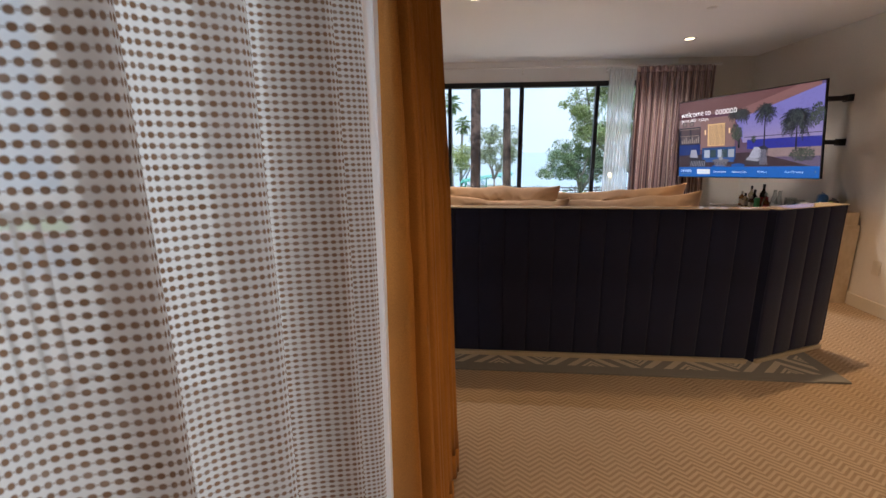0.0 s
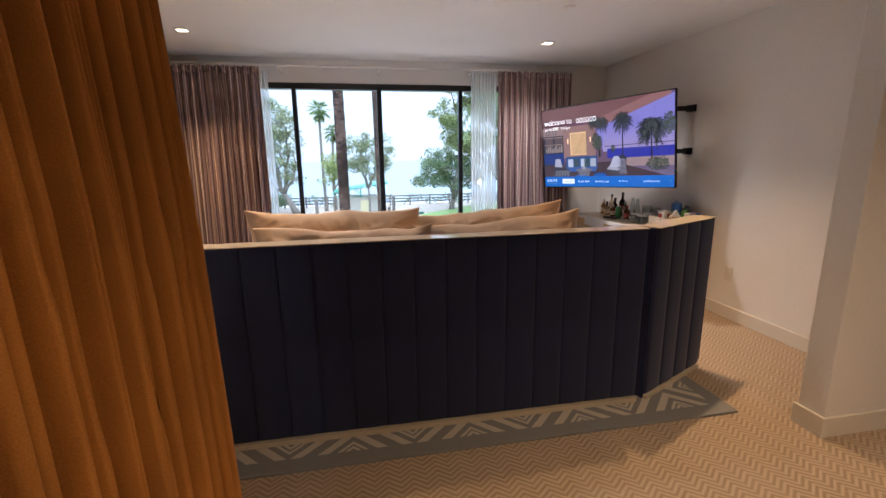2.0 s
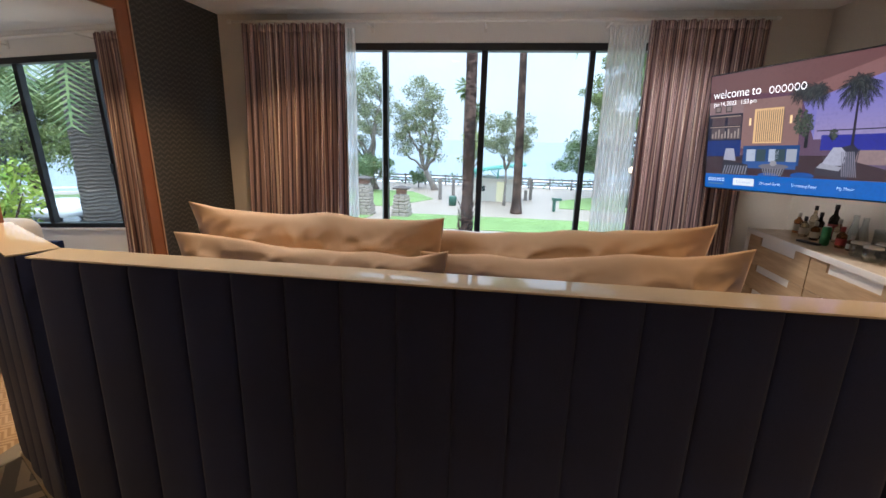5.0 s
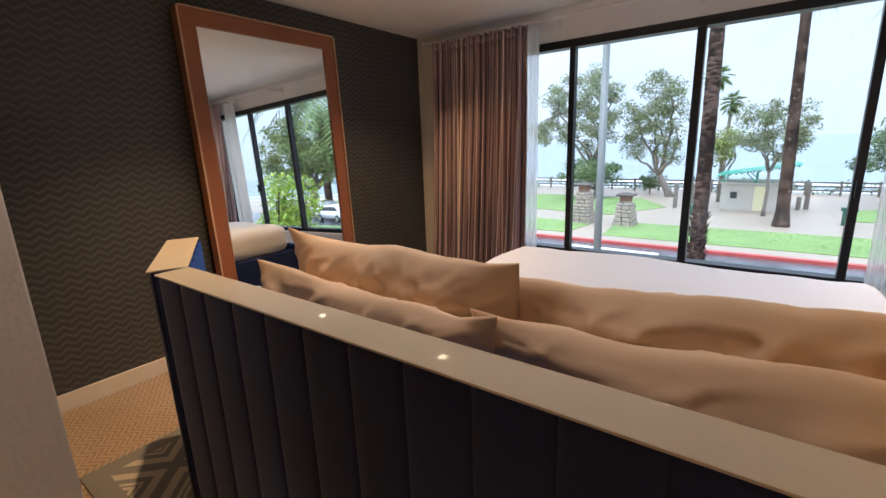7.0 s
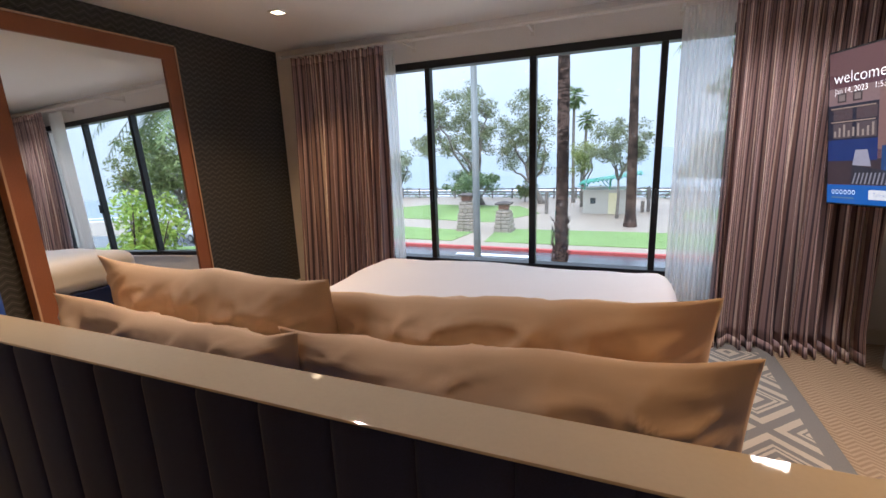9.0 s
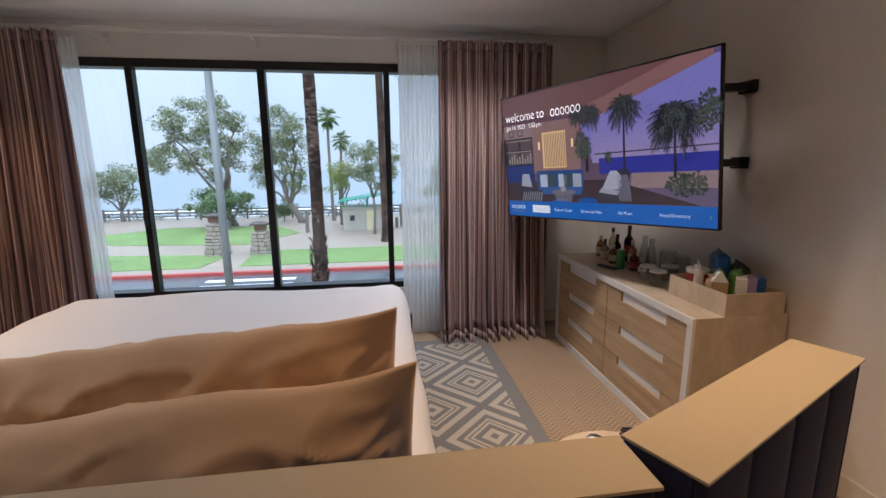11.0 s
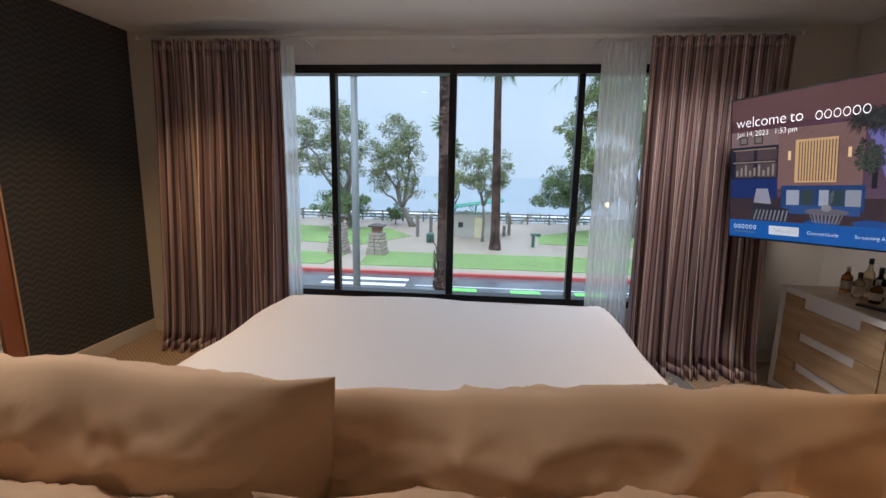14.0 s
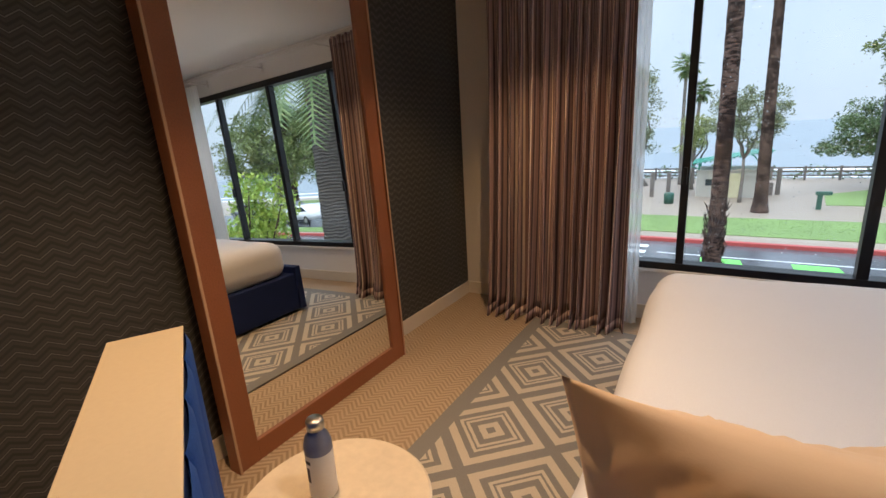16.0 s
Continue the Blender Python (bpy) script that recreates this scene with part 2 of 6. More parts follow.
cloth_through(sheer, 0.28, tint=(0.93, 0.93, 0.92))

# open basket weave sheer: a pale ground with a grid of thick brown knots
basket, k = plain("basket_weave_sheer", 0.85, spec=0.2)
uvx, uvy, uvz = k.xyz("UV")
WEAVE_X, WEAVE = 0.0072, 0.0090
wv = k.math("MULTIPLY", k.math("SUBTRACT", k.noise(150, 2, "UV"), 0.5), 0.22)
gx = k.math("MULTIPLY", k.math("SUBTRACT", 1.0, k.tri(uvx, WEAVE_X)), 0.5)
gy = k.math("MULTIPLY", k.math("SUBTRACT", 1.0, k.tri(uvy, WEAVE)), 0.5)
ex, ey = k.math("DIVIDE", gx, 0.40), k.math("DIVIDE", gy, 0.33)
round_ = k.math("SQRT", k.math("ADD", k.math("MULTIPLY", ex, ex), k.math("MULTIPLY", ey, ey)))
knot = k.math("SUBTRACT", 1.0, k.step(k.math("ADD", round_, wv), 0.55, 1.25))
link = k.math("MULTIPLY", k.math("SUBTRACT", 1.0, k.step(k.math("ADD", gy, k.math("MULTIPLY", wv, 0.2)), 0.05, 0.16)), 0.5)
knot = k.math("MULTIPLY", k.math("MAXIMUM", knot, link), k.math("ADD", 0.72, k.math("MULTIPLY", k.noise(45, 3, "UV"), 0.5)))
k.color(k.mix(knot, k.mix(k.noise(90, 3, "UV"), (0.52, 0.46, 0.395), (0.64, 0.58, 0.51)), (0.17, 0.088, 0.046)))
k.bump(knot, 0.6, 0.003)
tl = k.n.new("ShaderNodeBsdfTranslucent")
k.put(tl.inputs["Color"], k.mix(knot, (0.80, 0.74, 0.67), (0.29, 0.165, 0.095)))
tp = k.n.new("ShaderNodeBsdfTransparent")
mx1, mx2 = k.n.new("ShaderNodeMixShader"), k.n.new("ShaderNodeMixShader")
mx1.inputs[0].default_value = 0.52
k.put(mx2.inputs[0], k.math("MULTIPLY", k.math("SUBTRACT", 1.0, knot), 0.18))
k.l.new(k.b.outputs[0], mx1.inputs[1])
k.l.new(tl.outputs[0], mx1.inputs[2])
k.l.new(mx1.outputs[0], mx2.inputs[1])
k.l.new(tp.outputs[0], mx2.inputs[2])
k.l.new(mx2.outputs[0], k.n["Material Output"].inputs["Surface"])

glass = bpy.data.materials.new("window_glass")
glass.use_nodes = True
gn, gl = glass.node_tree.nodes, glass.node_tree.links
gn.clear()
g_out, g_mix, g_tr, g_gl, g_fr = (gn.new("ShaderNode" + s) for s in ("OutputMaterial", "MixShader", "BsdfTransparent", "BsdfGlossy", "LayerWeight"))
g_tr.inputs["Color"].default_value = (0.95, 0.97, 0.97, 1)
g_gl.inputs["Roughness"].default_value = 0.02
g_fr.inputs["Blend"].default_value = 0.5
g_pw, g_ad = gn.new("ShaderNodeMath"), gn.new("ShaderNodeMath")
g_pw.operation, g_ad.operation = "POWER", "MULTIPLY_ADD"
g_pw.inputs[1].default_value, g_ad.inputs[1].default_value, g_ad.inputs[2].default_value = 5.0, 0.5, 0.03
gl.new(g_fr.outputs["Facing"], g_pw.inputs[0])
gl.new(g_pw.outputs[0], g_ad.inputs[0])
gl.new(g_ad.outputs[0], g_mix.inputs[0])
gl.new(g_tr.outputs[0], g_mix.inputs[1])
gl.new(g_gl.outputs[0], g_mix.inputs[2])
gl.new(g_mix.outputs[0], g_out.inputs["Surface"])

clear_glass = bpy.data.materials.new("jar_glass")
clear_glass.use_nodes = True
kn, kl = clear_glass.node_tree.nodes, clear_glass.node_tree.links
kn.clear()
k_out, k_mix, k_tr, k_gl, k_lw, k_ma = (kn.new("ShaderNode" + s) for s in ("OutputMaterial", "MixShader", "BsdfTransparent", "BsdfGlossy", "LayerWeight", "Math"))
k_tr.inputs["Color"].default_value = (0.93, 0.95, 0.95, 1)
k_gl.inputs["Roughness"].default_value = 0.03
k_lw.inputs["Blend"].default_value = 0.35
k_ma.operation = "MULTIPLY_ADD"
k_ma.inputs[1].default_value, k_ma.inputs[2].default_value = 0.45, 0.05
kl.new(k_lw.outputs["Facing"], k_ma.inputs[0])
kl.new(k_ma.outputs[0], k_mix.inputs[0])
kl.new(k_tr.outputs[0], k_mix.inputs[1])
kl.new(k_gl.outputs[0], k_mix.inputs[2])
kl.new(k_mix.outputs[0], k_out.inputs["Surface"])

mirror_mat, k = plain("mirror_silver", 0.012, 1.0)
k.color((0.88, 0.90, 0.89))


def glow(name, color, strength):
    m = bpy.data.materials.new(name)
    m.use_nodes = True
    b = m.node_tree.nodes["Principled BSDF"]
    b.inputs["Base Color"].default_value = (*[min(1, c) for c in color], 1)
    b.inputs["Emission Color"].default_value = (*color, 1)
    b.inputs["Emission Strength"].default_value = strength
    b.inputs["Roughness"].default_value = 0.6
    return m


lamp_face = glow("lamp_face", (1.0, 0.76, 0.46), 5.0)


# ---- building helpers ----
def mesh_of(bm, name, material, smooth=False):
    me = bpy.data.meshes.new(name)
    bm.normal_update()
    bm.to_mesh(me)
    bm.free()
    for m in (material if isinstance(material, (list, tuple)) else [material]):
        me.materials.append(m)
    if smooth:
        for p in me.polygons:
            p.use_smooth = True
    return me


def part(name, bm, material, parent=None, label="", smooth=False, at=None):
    ob = new(name, mesh_of(bm, name, material, smooth))
    if parent is not None:
        ob.parent = parent
    if at is not None:
        ob.matrix_basis = at
    if label:
        tagged(ob, label)
    return ob


def thing(name, m, label, category, group="", kind=""):
    ob = new(name)
    ob.empty_display_size = 0.1
    ob.matrix_basis = m
    return tagged(ob, label, category, group, kind)


def box(x0, x1, y0, y1, z0, z1, bevel=0.0, seg=2, bm=None):
    own = bmesh.new()
    bmesh.ops.create_cube(own, size=1)
    for v in own.verts:
        v.co = Vector((x0 + (v.co.x + 0.5) * (x1 - x0), y0 + (v.co.y + 0.5) * (y1 - y0), z0 + (v.co.z + 0.5) * (z1 - z0)))
    if bevel:
        bmesh.ops.bevel(own, geom=own.edges[:], offset=bevel, segments=seg, profile=0.7, affect="EDGES")
    if bm is None:
        return own
    return join(bm, own)


def join(bm, other):
    me = bpy.data.meshes.new("tmp")
    other.to_mesh(me)
    other.free()
    bm.from_mesh(me)
    bpy.data.meshes.remove(me)
    return bm


def lathe(profile, seg=24, bm=None):
    """A turned shape from (radius, height) pairs."""
    bm = bm or bmesh.new()
    rings = []
    for r, z in profile:
        if r < 1e-5:
            rings.append([bm.verts.new((0, 0, z))])
        else:
            rings.append([bm.verts.new((r * math.cos(a), r * math.sin(a), z)) for a in (2 * math.pi * i / seg for i in range(seg))])
    for a, b in zip(rings, rings[1:]):
        for i in range(seg):
            j = (i + 1) % seg
            q = [a[i % len(a)], a[j % len(a)], b[j % len(b)], b[i % len(b)]]
            q = list(dict.fromkeys(q))
            if len(q) > 2:
                bm.faces.new(q)
    return bm


def tube(points, radii, seg=8, bm=None, caps=True):
    """A round bar along points."""
    bm = bm or bmesh.new()
    pts = [Vector(p) for p in points]
    if isinstance(radii, (int, float)):
        radii = [radii] * len(pts)
    rings = []
    side = None
    for i, p in enumerate(pts):
        d = (pts[min(i + 1, len(pts) - 1)] - pts[max(i - 1, 0)]).normalized()
        if side is None:
            side = d.orthogonal().normalized()
        side = (side - d * side.dot(d)).normalized()
        up = d.cross(side)
        rings.append([bm.verts.new(p + (side * math.cos(a) + up * math.sin(a)) * radii[i]) for a in (2 * math.pi * q / seg for q in range(seg))])
    for a, b in zip(rings, rings[1:]):
        for i in range(seg):
            j = (i + 1) % seg
            bm.faces.new((a[i], a[j], b[j], b[i]))
    if caps:
        bm.faces.new(rings[0][::-1])
        bm.faces.new(rings[-1])
    return bm


def prism(outline, z0, z1, bevel=0.0, bm=None):
    """An upright prism over a plan outline."""
    own = bmesh.new()
    lo = [own.verts.new((x, y, z0)) for x, y in outline]
    hi = [own.verts.new((x, y, z1)) for x, y in outline]
    own.faces.new(lo[::-1])
    own.faces.new(hi)
    for i in range(len(lo)):
        j = (i + 1) % len(lo)
        own.faces.new((lo[i], lo[j], hi[j], hi[i]))
    bmesh.ops.recalc_face_normals(own, faces=own.faces[:])
    if bevel:
        bmesh.ops.bevel(own, geom=own.edges[:], offset=bevel, segments=2, profile=0.7, affect="EDGES")
    return own if bm is None else join(bm, own)


def structure(name, bm, material, label, category):
    return tagged(part(name, bm, material), label, category, kind="structure")


# ---- the room ----
WEST, NORTH, EAST = -1.23, 7.325, 4.06
STUB_X, STUB_Y0, STUB_Y1 = 3.209, 3.675, 3.806
LEFT_X, LEFT_END = 0.375, 3.80
SOUTH, EAST2 = -1.6, 4.7
WX0, WX1, WZ0, WZ1 = -0.53, 3.17, 0.38, 2.17

fl = box(WEST - 0.2, EAST2 + 0.2, LEFT_END - 0.15, NORTH + 0.2, -0.25, 0)
box(LEFT_X - 0.2, EAST2 + 0.2, SOUTH - 0.2, LEFT_END - 0.15, -0.25, 0, bm=fl)
structure("floor", fl, carpet, "beige wall to wall carpet woven in chevron rows", "carpet")
ce = box(WEST - 0.2, EAST2 + 0.2, LEFT_END - 0.15, NORTH + 0.2, CEIL, CEIL + 0.2)
box(LEFT_X - 0.2, EAST2 + 0.2, SOUTH - 0.2, LEFT_END - 0.15, CEIL, CEIL + 0.2, bm=ce)
structure("ceiling", ce, ceiling_paint, "smooth off-white painted ceiling with recessed downlights", "ceiling")

wn_ = box(WEST - 0.2, WX0, NORTH, NORTH + 0.22, 0, CEIL)
box(WX1, EAST + 0.2, NORTH, NORTH + 0.22, 0, CEIL, bm=wn_)
structure("wall_north", wn_, plaster, "beige plaster wall beside the wide window", "wall")
wa = box(WX0, WX1, NORTH, NORTH + 0.22, WZ1, CEIL)
box(WX0, WX1, NORTH, NORTH + 0.22, 0, WZ0, bm=wa)
structure("wall_north_panels", wa, plaster_white, "white painted wall above and below the wide window", "wall")
structure("wall_west", box(WEST - 0.2, WEST, LEFT_END, NORTH, 0, CEIL), zig_wall, "charcoal wallpaper wall with fine silver zigzag lines", "wall")
structure("wall_east", box(EAST, EAST + 0.2, STUB_Y1, NORTH, 0, CEIL), plaster, "plain beige plaster wall behind the dresser", "wall")
structure("wall_stub", box(STUB_X, EAST2, STUB_Y0, STUB_Y1, 0, CEIL, 0.006), plaster, "beige plaster wall end beside the opening", "wall")
structure("wall_partition", box(WEST - 0.2, LEFT_X, LEFT_END - 0.2, LEFT_END, 0, CEIL, 0.006), plaster, "beige plaster wall end beside the ochre curtain", "wall")
LW0, LW1, LZ1 = -0.6, 2.75, 2.2
wl_ = box(LEFT_X - 0.2, LEFT_X, LW1, LEFT_END - 0.2, 0, CEIL)
box(LEFT_X - 0.2, LEFT_X, SOUTH, LW0, 0, CEIL, bm=wl_)
box(LEFT_X - 0.2, LEFT_X, LW0, LW1, LZ1, CEIL, bm=wl_)
structure("wall_balcony_side", wl_, plaster, "beige plaster wall round the balcony door", "wall")
structure("wall_south", box(LEFT_X - 0.2, EAST2 + 0.2, SOUTH - 0.2, SOUTH, 0, CEIL), plaster, "plain beige plaster wall closing the sitting room", "wall")
structure("wall_sitting_east", box(EAST2, EAST2 + 0.2, SOUTH, STUB_Y1, 0, CEIL), plaster, "plain beige plaster wall of the sitting room", "wall")

for nm, b in (("baseboard_west", (WEST, WEST + 0.014, LEFT_END, NORTH, 0, 0.105)), ("baseboard_east", (EAST - 0.014, EAST, STUB_Y1, NORTH, 0, 0.105)),
              ("baseboard_north", (WEST + 0.014, EAST - 0.014, NORTH - 0.014, NORTH, 0, 0.105)),
              ("baseboard_stub_end", (STUB_X - 0.014, STUB_X, STUB_Y0 - 0.014, STUB_Y1 + 0.014, 0, 0.105)), ("baseboard_stub", (STUB_X, EAST2, STUB_Y0 - 0.014, STUB_Y0, 0, 0.105)),
              ("baseboard_partition", (WEST + 0.014, LEFT_X, LEFT_END, LEFT_END + 0.014, 0, 0.105)), ("baseboard_partition_end", (LEFT_X, LEFT_X + 0.014, LW1, LEFT_END + 0.014, 0, 0.105))):
    structure(nm, box(*b, 0.004), trim_paint, "cream painted baseboard along the wall", "baseboard")

# wide sliding window
win = tagged(new("window_1"), "wide black aluminium sliding window with four panes", "window", kind="structure")
FY0, FY1 = NORTH - 0.012, NORTH + 0.10
part("frame_rail", box(WX0, WX1, FY0, FY1, 2.108, WZ1, 0.004), black_metal, win)
part("frame_rail", box(WX0, WX1, FY0, FY1, WZ0, 0.43, 0.004), black_metal, win)
for mx, mw in ((WX0 + 0.02, 0.02), (0.396, 0.023), (1.31, 0.027), (2.244, 0.023), (WX1 - 0.02, 0.02)):
    part("mullion", box(mx - mw, mx + mw, FY0 + 0.004, FY0 + 0.072, 0.43, 2.108, 0.003), black_metal, win)
for a, b in ((-0.49, 0.373), (0.419, 1.283), (1.337, 2.221), (2.267, 3.13)):
    pane = part("pane", box(a, b, NORTH + 0.05, NORTH + 0.056, 0.43, 2.108), glass, win)
    pane.visible_shadow = False
for mx in (0.396, 2.244):
    part("latch", box(mx - 0.011, mx + 0.011, FY0 - 0.028, FY0 + 0.004, 0.96, 1.07, 0.008), black_metal, win)
part("sill", box(WX0, WX1, NORTH - 0.03, NORTH + 0.02, WZ0 - 0.025, WZ0, 0.006), plaster_white, win)

# balcony door behind the basket-weave sheer
bd = tagged(new("door_1"), "glazed balcony door behind a basket weave sheer", "door", kind="structure")
for y0, y1 in ((LW0, LW0 + 0.05), (1.05, 1.11), (LW1 - 0.05, LW1)):
    part("door_stile", box(LEFT_X - 0.13, LEFT_X - 0.07, y0, y1, 0.0, LZ1, 0.004), black_metal, bd)
part("door_rail", box(LEFT_X - 0.13, LEFT_X - 0.07, LW0 + 0.05, LW1 - 0.05, LZ1 - 0.06, LZ1, 0.004), black_metal, bd)
part("door_rail", box(LEFT_X - 0.13, LEFT_X - 0.07, LW0 + 0.05, LW1 - 0.05, 0.0, 0.06, 0.004), black_metal, bd)
for y0, y1 in ((LW0 + 0.05, 1.05), (1.11, LW1 - 0.05)):
    p_ = part("pane", box(LEFT_X - 0.103, LEFT_X - 0.097, y0, y1, 0.06, LZ1 - 0.06), glass, bd)
    p_.visible_shadow = False


# ---- ceiling fittings ----
def downlight(x, y):
    t = thing("downlight", pose(x, y, CEIL), "square white recessed downlight, lit warm, set in the ceiling", "light", "ceiling downlights")
    fr = bmesh.new()
    for b in ((-0.052, 0.052, -0.052, -0.038), (-0.052, 0.052, 0.038, 0.052), (-0.052, -0.038, -0.038, 0.038), (0.038, 0.052, -0.038, 0.038)):
        box(*b, -0.008, 0.002, 0.002, bm=fr)
    part("trim_ring", fr, white_lacquer, t)
    part("lens", box(-0.038, 0.038, -0.038, 0.038, -0.004, 0.0), lamp_face, t, "glowing warm lens")


# the added fill lights get a fitting like the others
for lx, ly in DOWNLIGHTS:
    downlight(lx, ly)
sp = thing("smoke_detector", pose(2.6, 5.35, CEIL), "small round white sprinkler cap flush in the ceiling", "sprinkler")
part("cap", lathe([(0, -0.012), (0.03, -0.012), (0.04, -0.006), (0.042, 0.002)], 24), ceiling_paint, sp, smooth=True)


# ---- curtains ----
def drape(name, p0, p1, z0, z1, folds, depth, material, label, seed=1, flare=1.25, category="curtain", per=14, rows=22, thick=0.003, lean=0.0, sharp=1.0, fullness=2.0, break_=0.0):
    """A pleated cloth hanging from p0 to p1; folds deepen and wander towards the hem."""
    rng = random.Random(seed)
    a, b = Vector((*p0, 0)), Vector((*p1, 0))
    along = (b - a).normalized()
    side = Vector((along.y, -along.x, 0))
    n = folds * per
    ph = [rng.uniform(-0.9, 0.9) for _ in range(folds + 2)]
    am = [rng.uniform(0.65, 1.2) for _ in range(folds + 2)]
    wd = [rng.uniform(0.7, 1.35) for _ in range(folds)]
    tot = sum(wd)
    cum = [0]
    for w in wd:
        cum.append(cum[-1] + w / tot)
    bm = bmesh.new()
    uv = bm.loops.layers.uv.new("cloth")
    grid = []
    for r in range(rows + 1):
        s = r / rows
        z = z1 + (z0 - z1) * s
        line_ = []
        for i in range(n + 1):
            q = i / per
            f = min(int(q), folds - 1)
            fr = q - f
            u = cum[f] + (cum[f + 1] - cum[f]) * fr
            k0 = am[f] * (1 - fr) + am[f + 1] * fr
            wander = (ph[f] * (1 - fr) + ph[f + 1] * fr) * s * (2.4 if break_ else 0.9)
            wave = math.sin(2 * math.pi * fr + wander) + 0.25 * sharp * math.sin(4 * math.pi * fr + 1.3 * wander + seed)
            d = depth * k0 * wave * (0.55 + 0.45 * min(1, s * 2.2)) * (1 + (flare - 1) * s)
            shift = 0.25 * depth * math.cos(2 * math.pi * fr + wander * 1.7) * s
            kick = lean * s * s
            if break_ and s > 0.93:
                kick += break_ * (s - 0.93) / 0.07 * (0.5 + 0.5 * k0)
            wid = (b - a).length
            c = a + along * ((u - 0.5) * (1 + 0.03 * (flare - 1) * s) + 0.5) * wid + along * shift + side * (d + kick)
            c.z = z + 0.004 * math.sin(3 * q + seed) * (1 if s == 1 else 0)
            line_.append(c)
        grid.append(line_)
    step_u = (b - a).length * fullness / n
    base = a.lerp(b, 0.5)
    t = thing(name, pose(base.x, base.y, z0), label, category)
    cuts = [("heading", 0, 1), ("cloth", 1, rows - 1), ("hem", rows - 1, rows)] if rows > 8 else [("cloth", 0, rows)]
    for nm, r0, r1 in cuts:
        pm_ = bmesh.new()
        uv = pm_.loops.layers.uv.new("cloth")
        vs = [[pm_.verts.new(c) for c in grid[r]] for r in range(r0, r1 + 1)]
        for r in range(r1 - r0):
            for i in range(n):
                fc = pm_.faces.new((vs[r][i], vs[r + 1][i], vs[r + 1][i + 1], vs[r][i + 1]))
                for lp, iu in zip(fc.loops, (i, i, i + 1, i + 1)):
                    lp[uv].uv = (iu * step_u + 50, lp.vert.co.z + 50)
        ob = part(nm, pm_, material, t, smooth=True)
        ob.matrix_basis = Matrix.Translation((-base.x, -base.y, -z0))
        if thick:
            so = ob.modifiers.new("thickness", "SOLIDIFY")
            so.thickness = thick if nm == "cloth" else thick * 1.8
    bm.free()
    return t


RODZ = 2.30
drape("window_drape", (-0.86, 7.09), (0.10, 7.09), 0.012, 2.285, 13, 0.056, stripe_cloth, "striped mauve and brown drape, gathered open, pooling on the carpet", 3, 1.4, lean=0.10, fullness=2.3, break_=0.03, rows=34)
drape("window_drape", (2.62, 7.09), (3.50, 7.09), 0.012, 2.295, 12, 0.056, stripe_cloth, "striped mauve and brown drape, gathered open behind the television", 8, 1.4, lean=0.11, fullness=2.3, break_=0.03, rows=34)
drape("sheer_curtain", (0.06, 7.17), (0.17, 7.17), 0.012, 2.26, 3, 0.012, sheer, "narrow edge of a white sheer curtain beside the drape", 5, 1.1, thick=0)
drape("sheer_curtain", (2.33, 7.17), (2.63, 7.17), 0.012, 2.275, 9, 0.018, sheer, "white sheer curtain hanging open in soft folds", 6, 1.15, thick=0)

rod = thing("curtain_rod", pose(1.31, 7.14, RODZ), "double white metal curtain rod on wall brackets", "curtain rod")
part("front_rod", tube([(-2.26, -0.06, 0), (2.22, -0.06, 0)], 0.011, 12), white_lacquer, rod, smooth=True)
part("rear_rod", tube([(-2.18, 0.03, 0.012), (2.16, 0.03, 0.012)], 0.008, 10), white_lacquer, rod, smooth=True)
for sx in (-2.27, 2.23):
    part("finial", tube([(sx - 0.018, -0.06, 0), (sx + 0.018, -0.06, 0)], 0.016, 14), white_lacquer, rod, smooth=True)
for sx in (-2.0, -1.02, 0.0, 1.02, 2.0):
    br = box(sx - 0.008, sx + 0.008, -0.06, 0.165, -0.022, -0.012, 0.002)
    box(sx - 0.013, sx + 0.013, 0.158, 0.168, -0.05, 0.03, 0.002, bm=br)
    part("bracket", br, white_lacquer, rod)
for q in range(24):
    sx = -2.08 + 0.86 * q / 23
    part("glide", tube([(sx, -0.06, -0.012), (sx, -0.06, -0.03)], 0.004, 6), white_lacquer, rod)
    part("glide", tube([(sx + 3.4, -0.06, -0.008), (sx + 3.4, -0.06, -0.022)], 0.004, 6), white_lacquer, rod)

drape("balcony_sheer", (0.475, -0.5), (0.582, 2.28), 0.012, 2.38, 16, 0.052, basket, "open basket weave sheer curtain over the balcony door", 4, 1.15, thick=0, per=18, rows=10, fullness=1.5, sharp=0.8)
drape("balcony_lining", (0.588, 2.22), (0.62, 2.33), 0.012, 2.38, 2, 0.012, sheer, "plain white edge of the balcony sheer", 9, 1.1, thick=0, rows=10)
drape("ochre_curtain", (0.592, 2.34), (0.606, 3.18), 0.012, 2.39, 17, 0.060, orange_velvet, "heavy ochre velvet curtain gathered beside the wall", 23, 1.3, lean=0.03, per=20, sharp=1.5, thick=0.004, fullness=2.2)

# ---- mirror ----
MW, MH = 1.158, 2.23
mir = thing("leaning_mirror", pose(-1.051, 5.538, 0.0, 0, -1.6, 0) @ pose(0, 0, 0, 0, 0, 90), "large floor mirror in a cognac leather frame leaning on wall", "mirror")
FWID, FDEP = 0.095, 0.062
hw = MW / 2
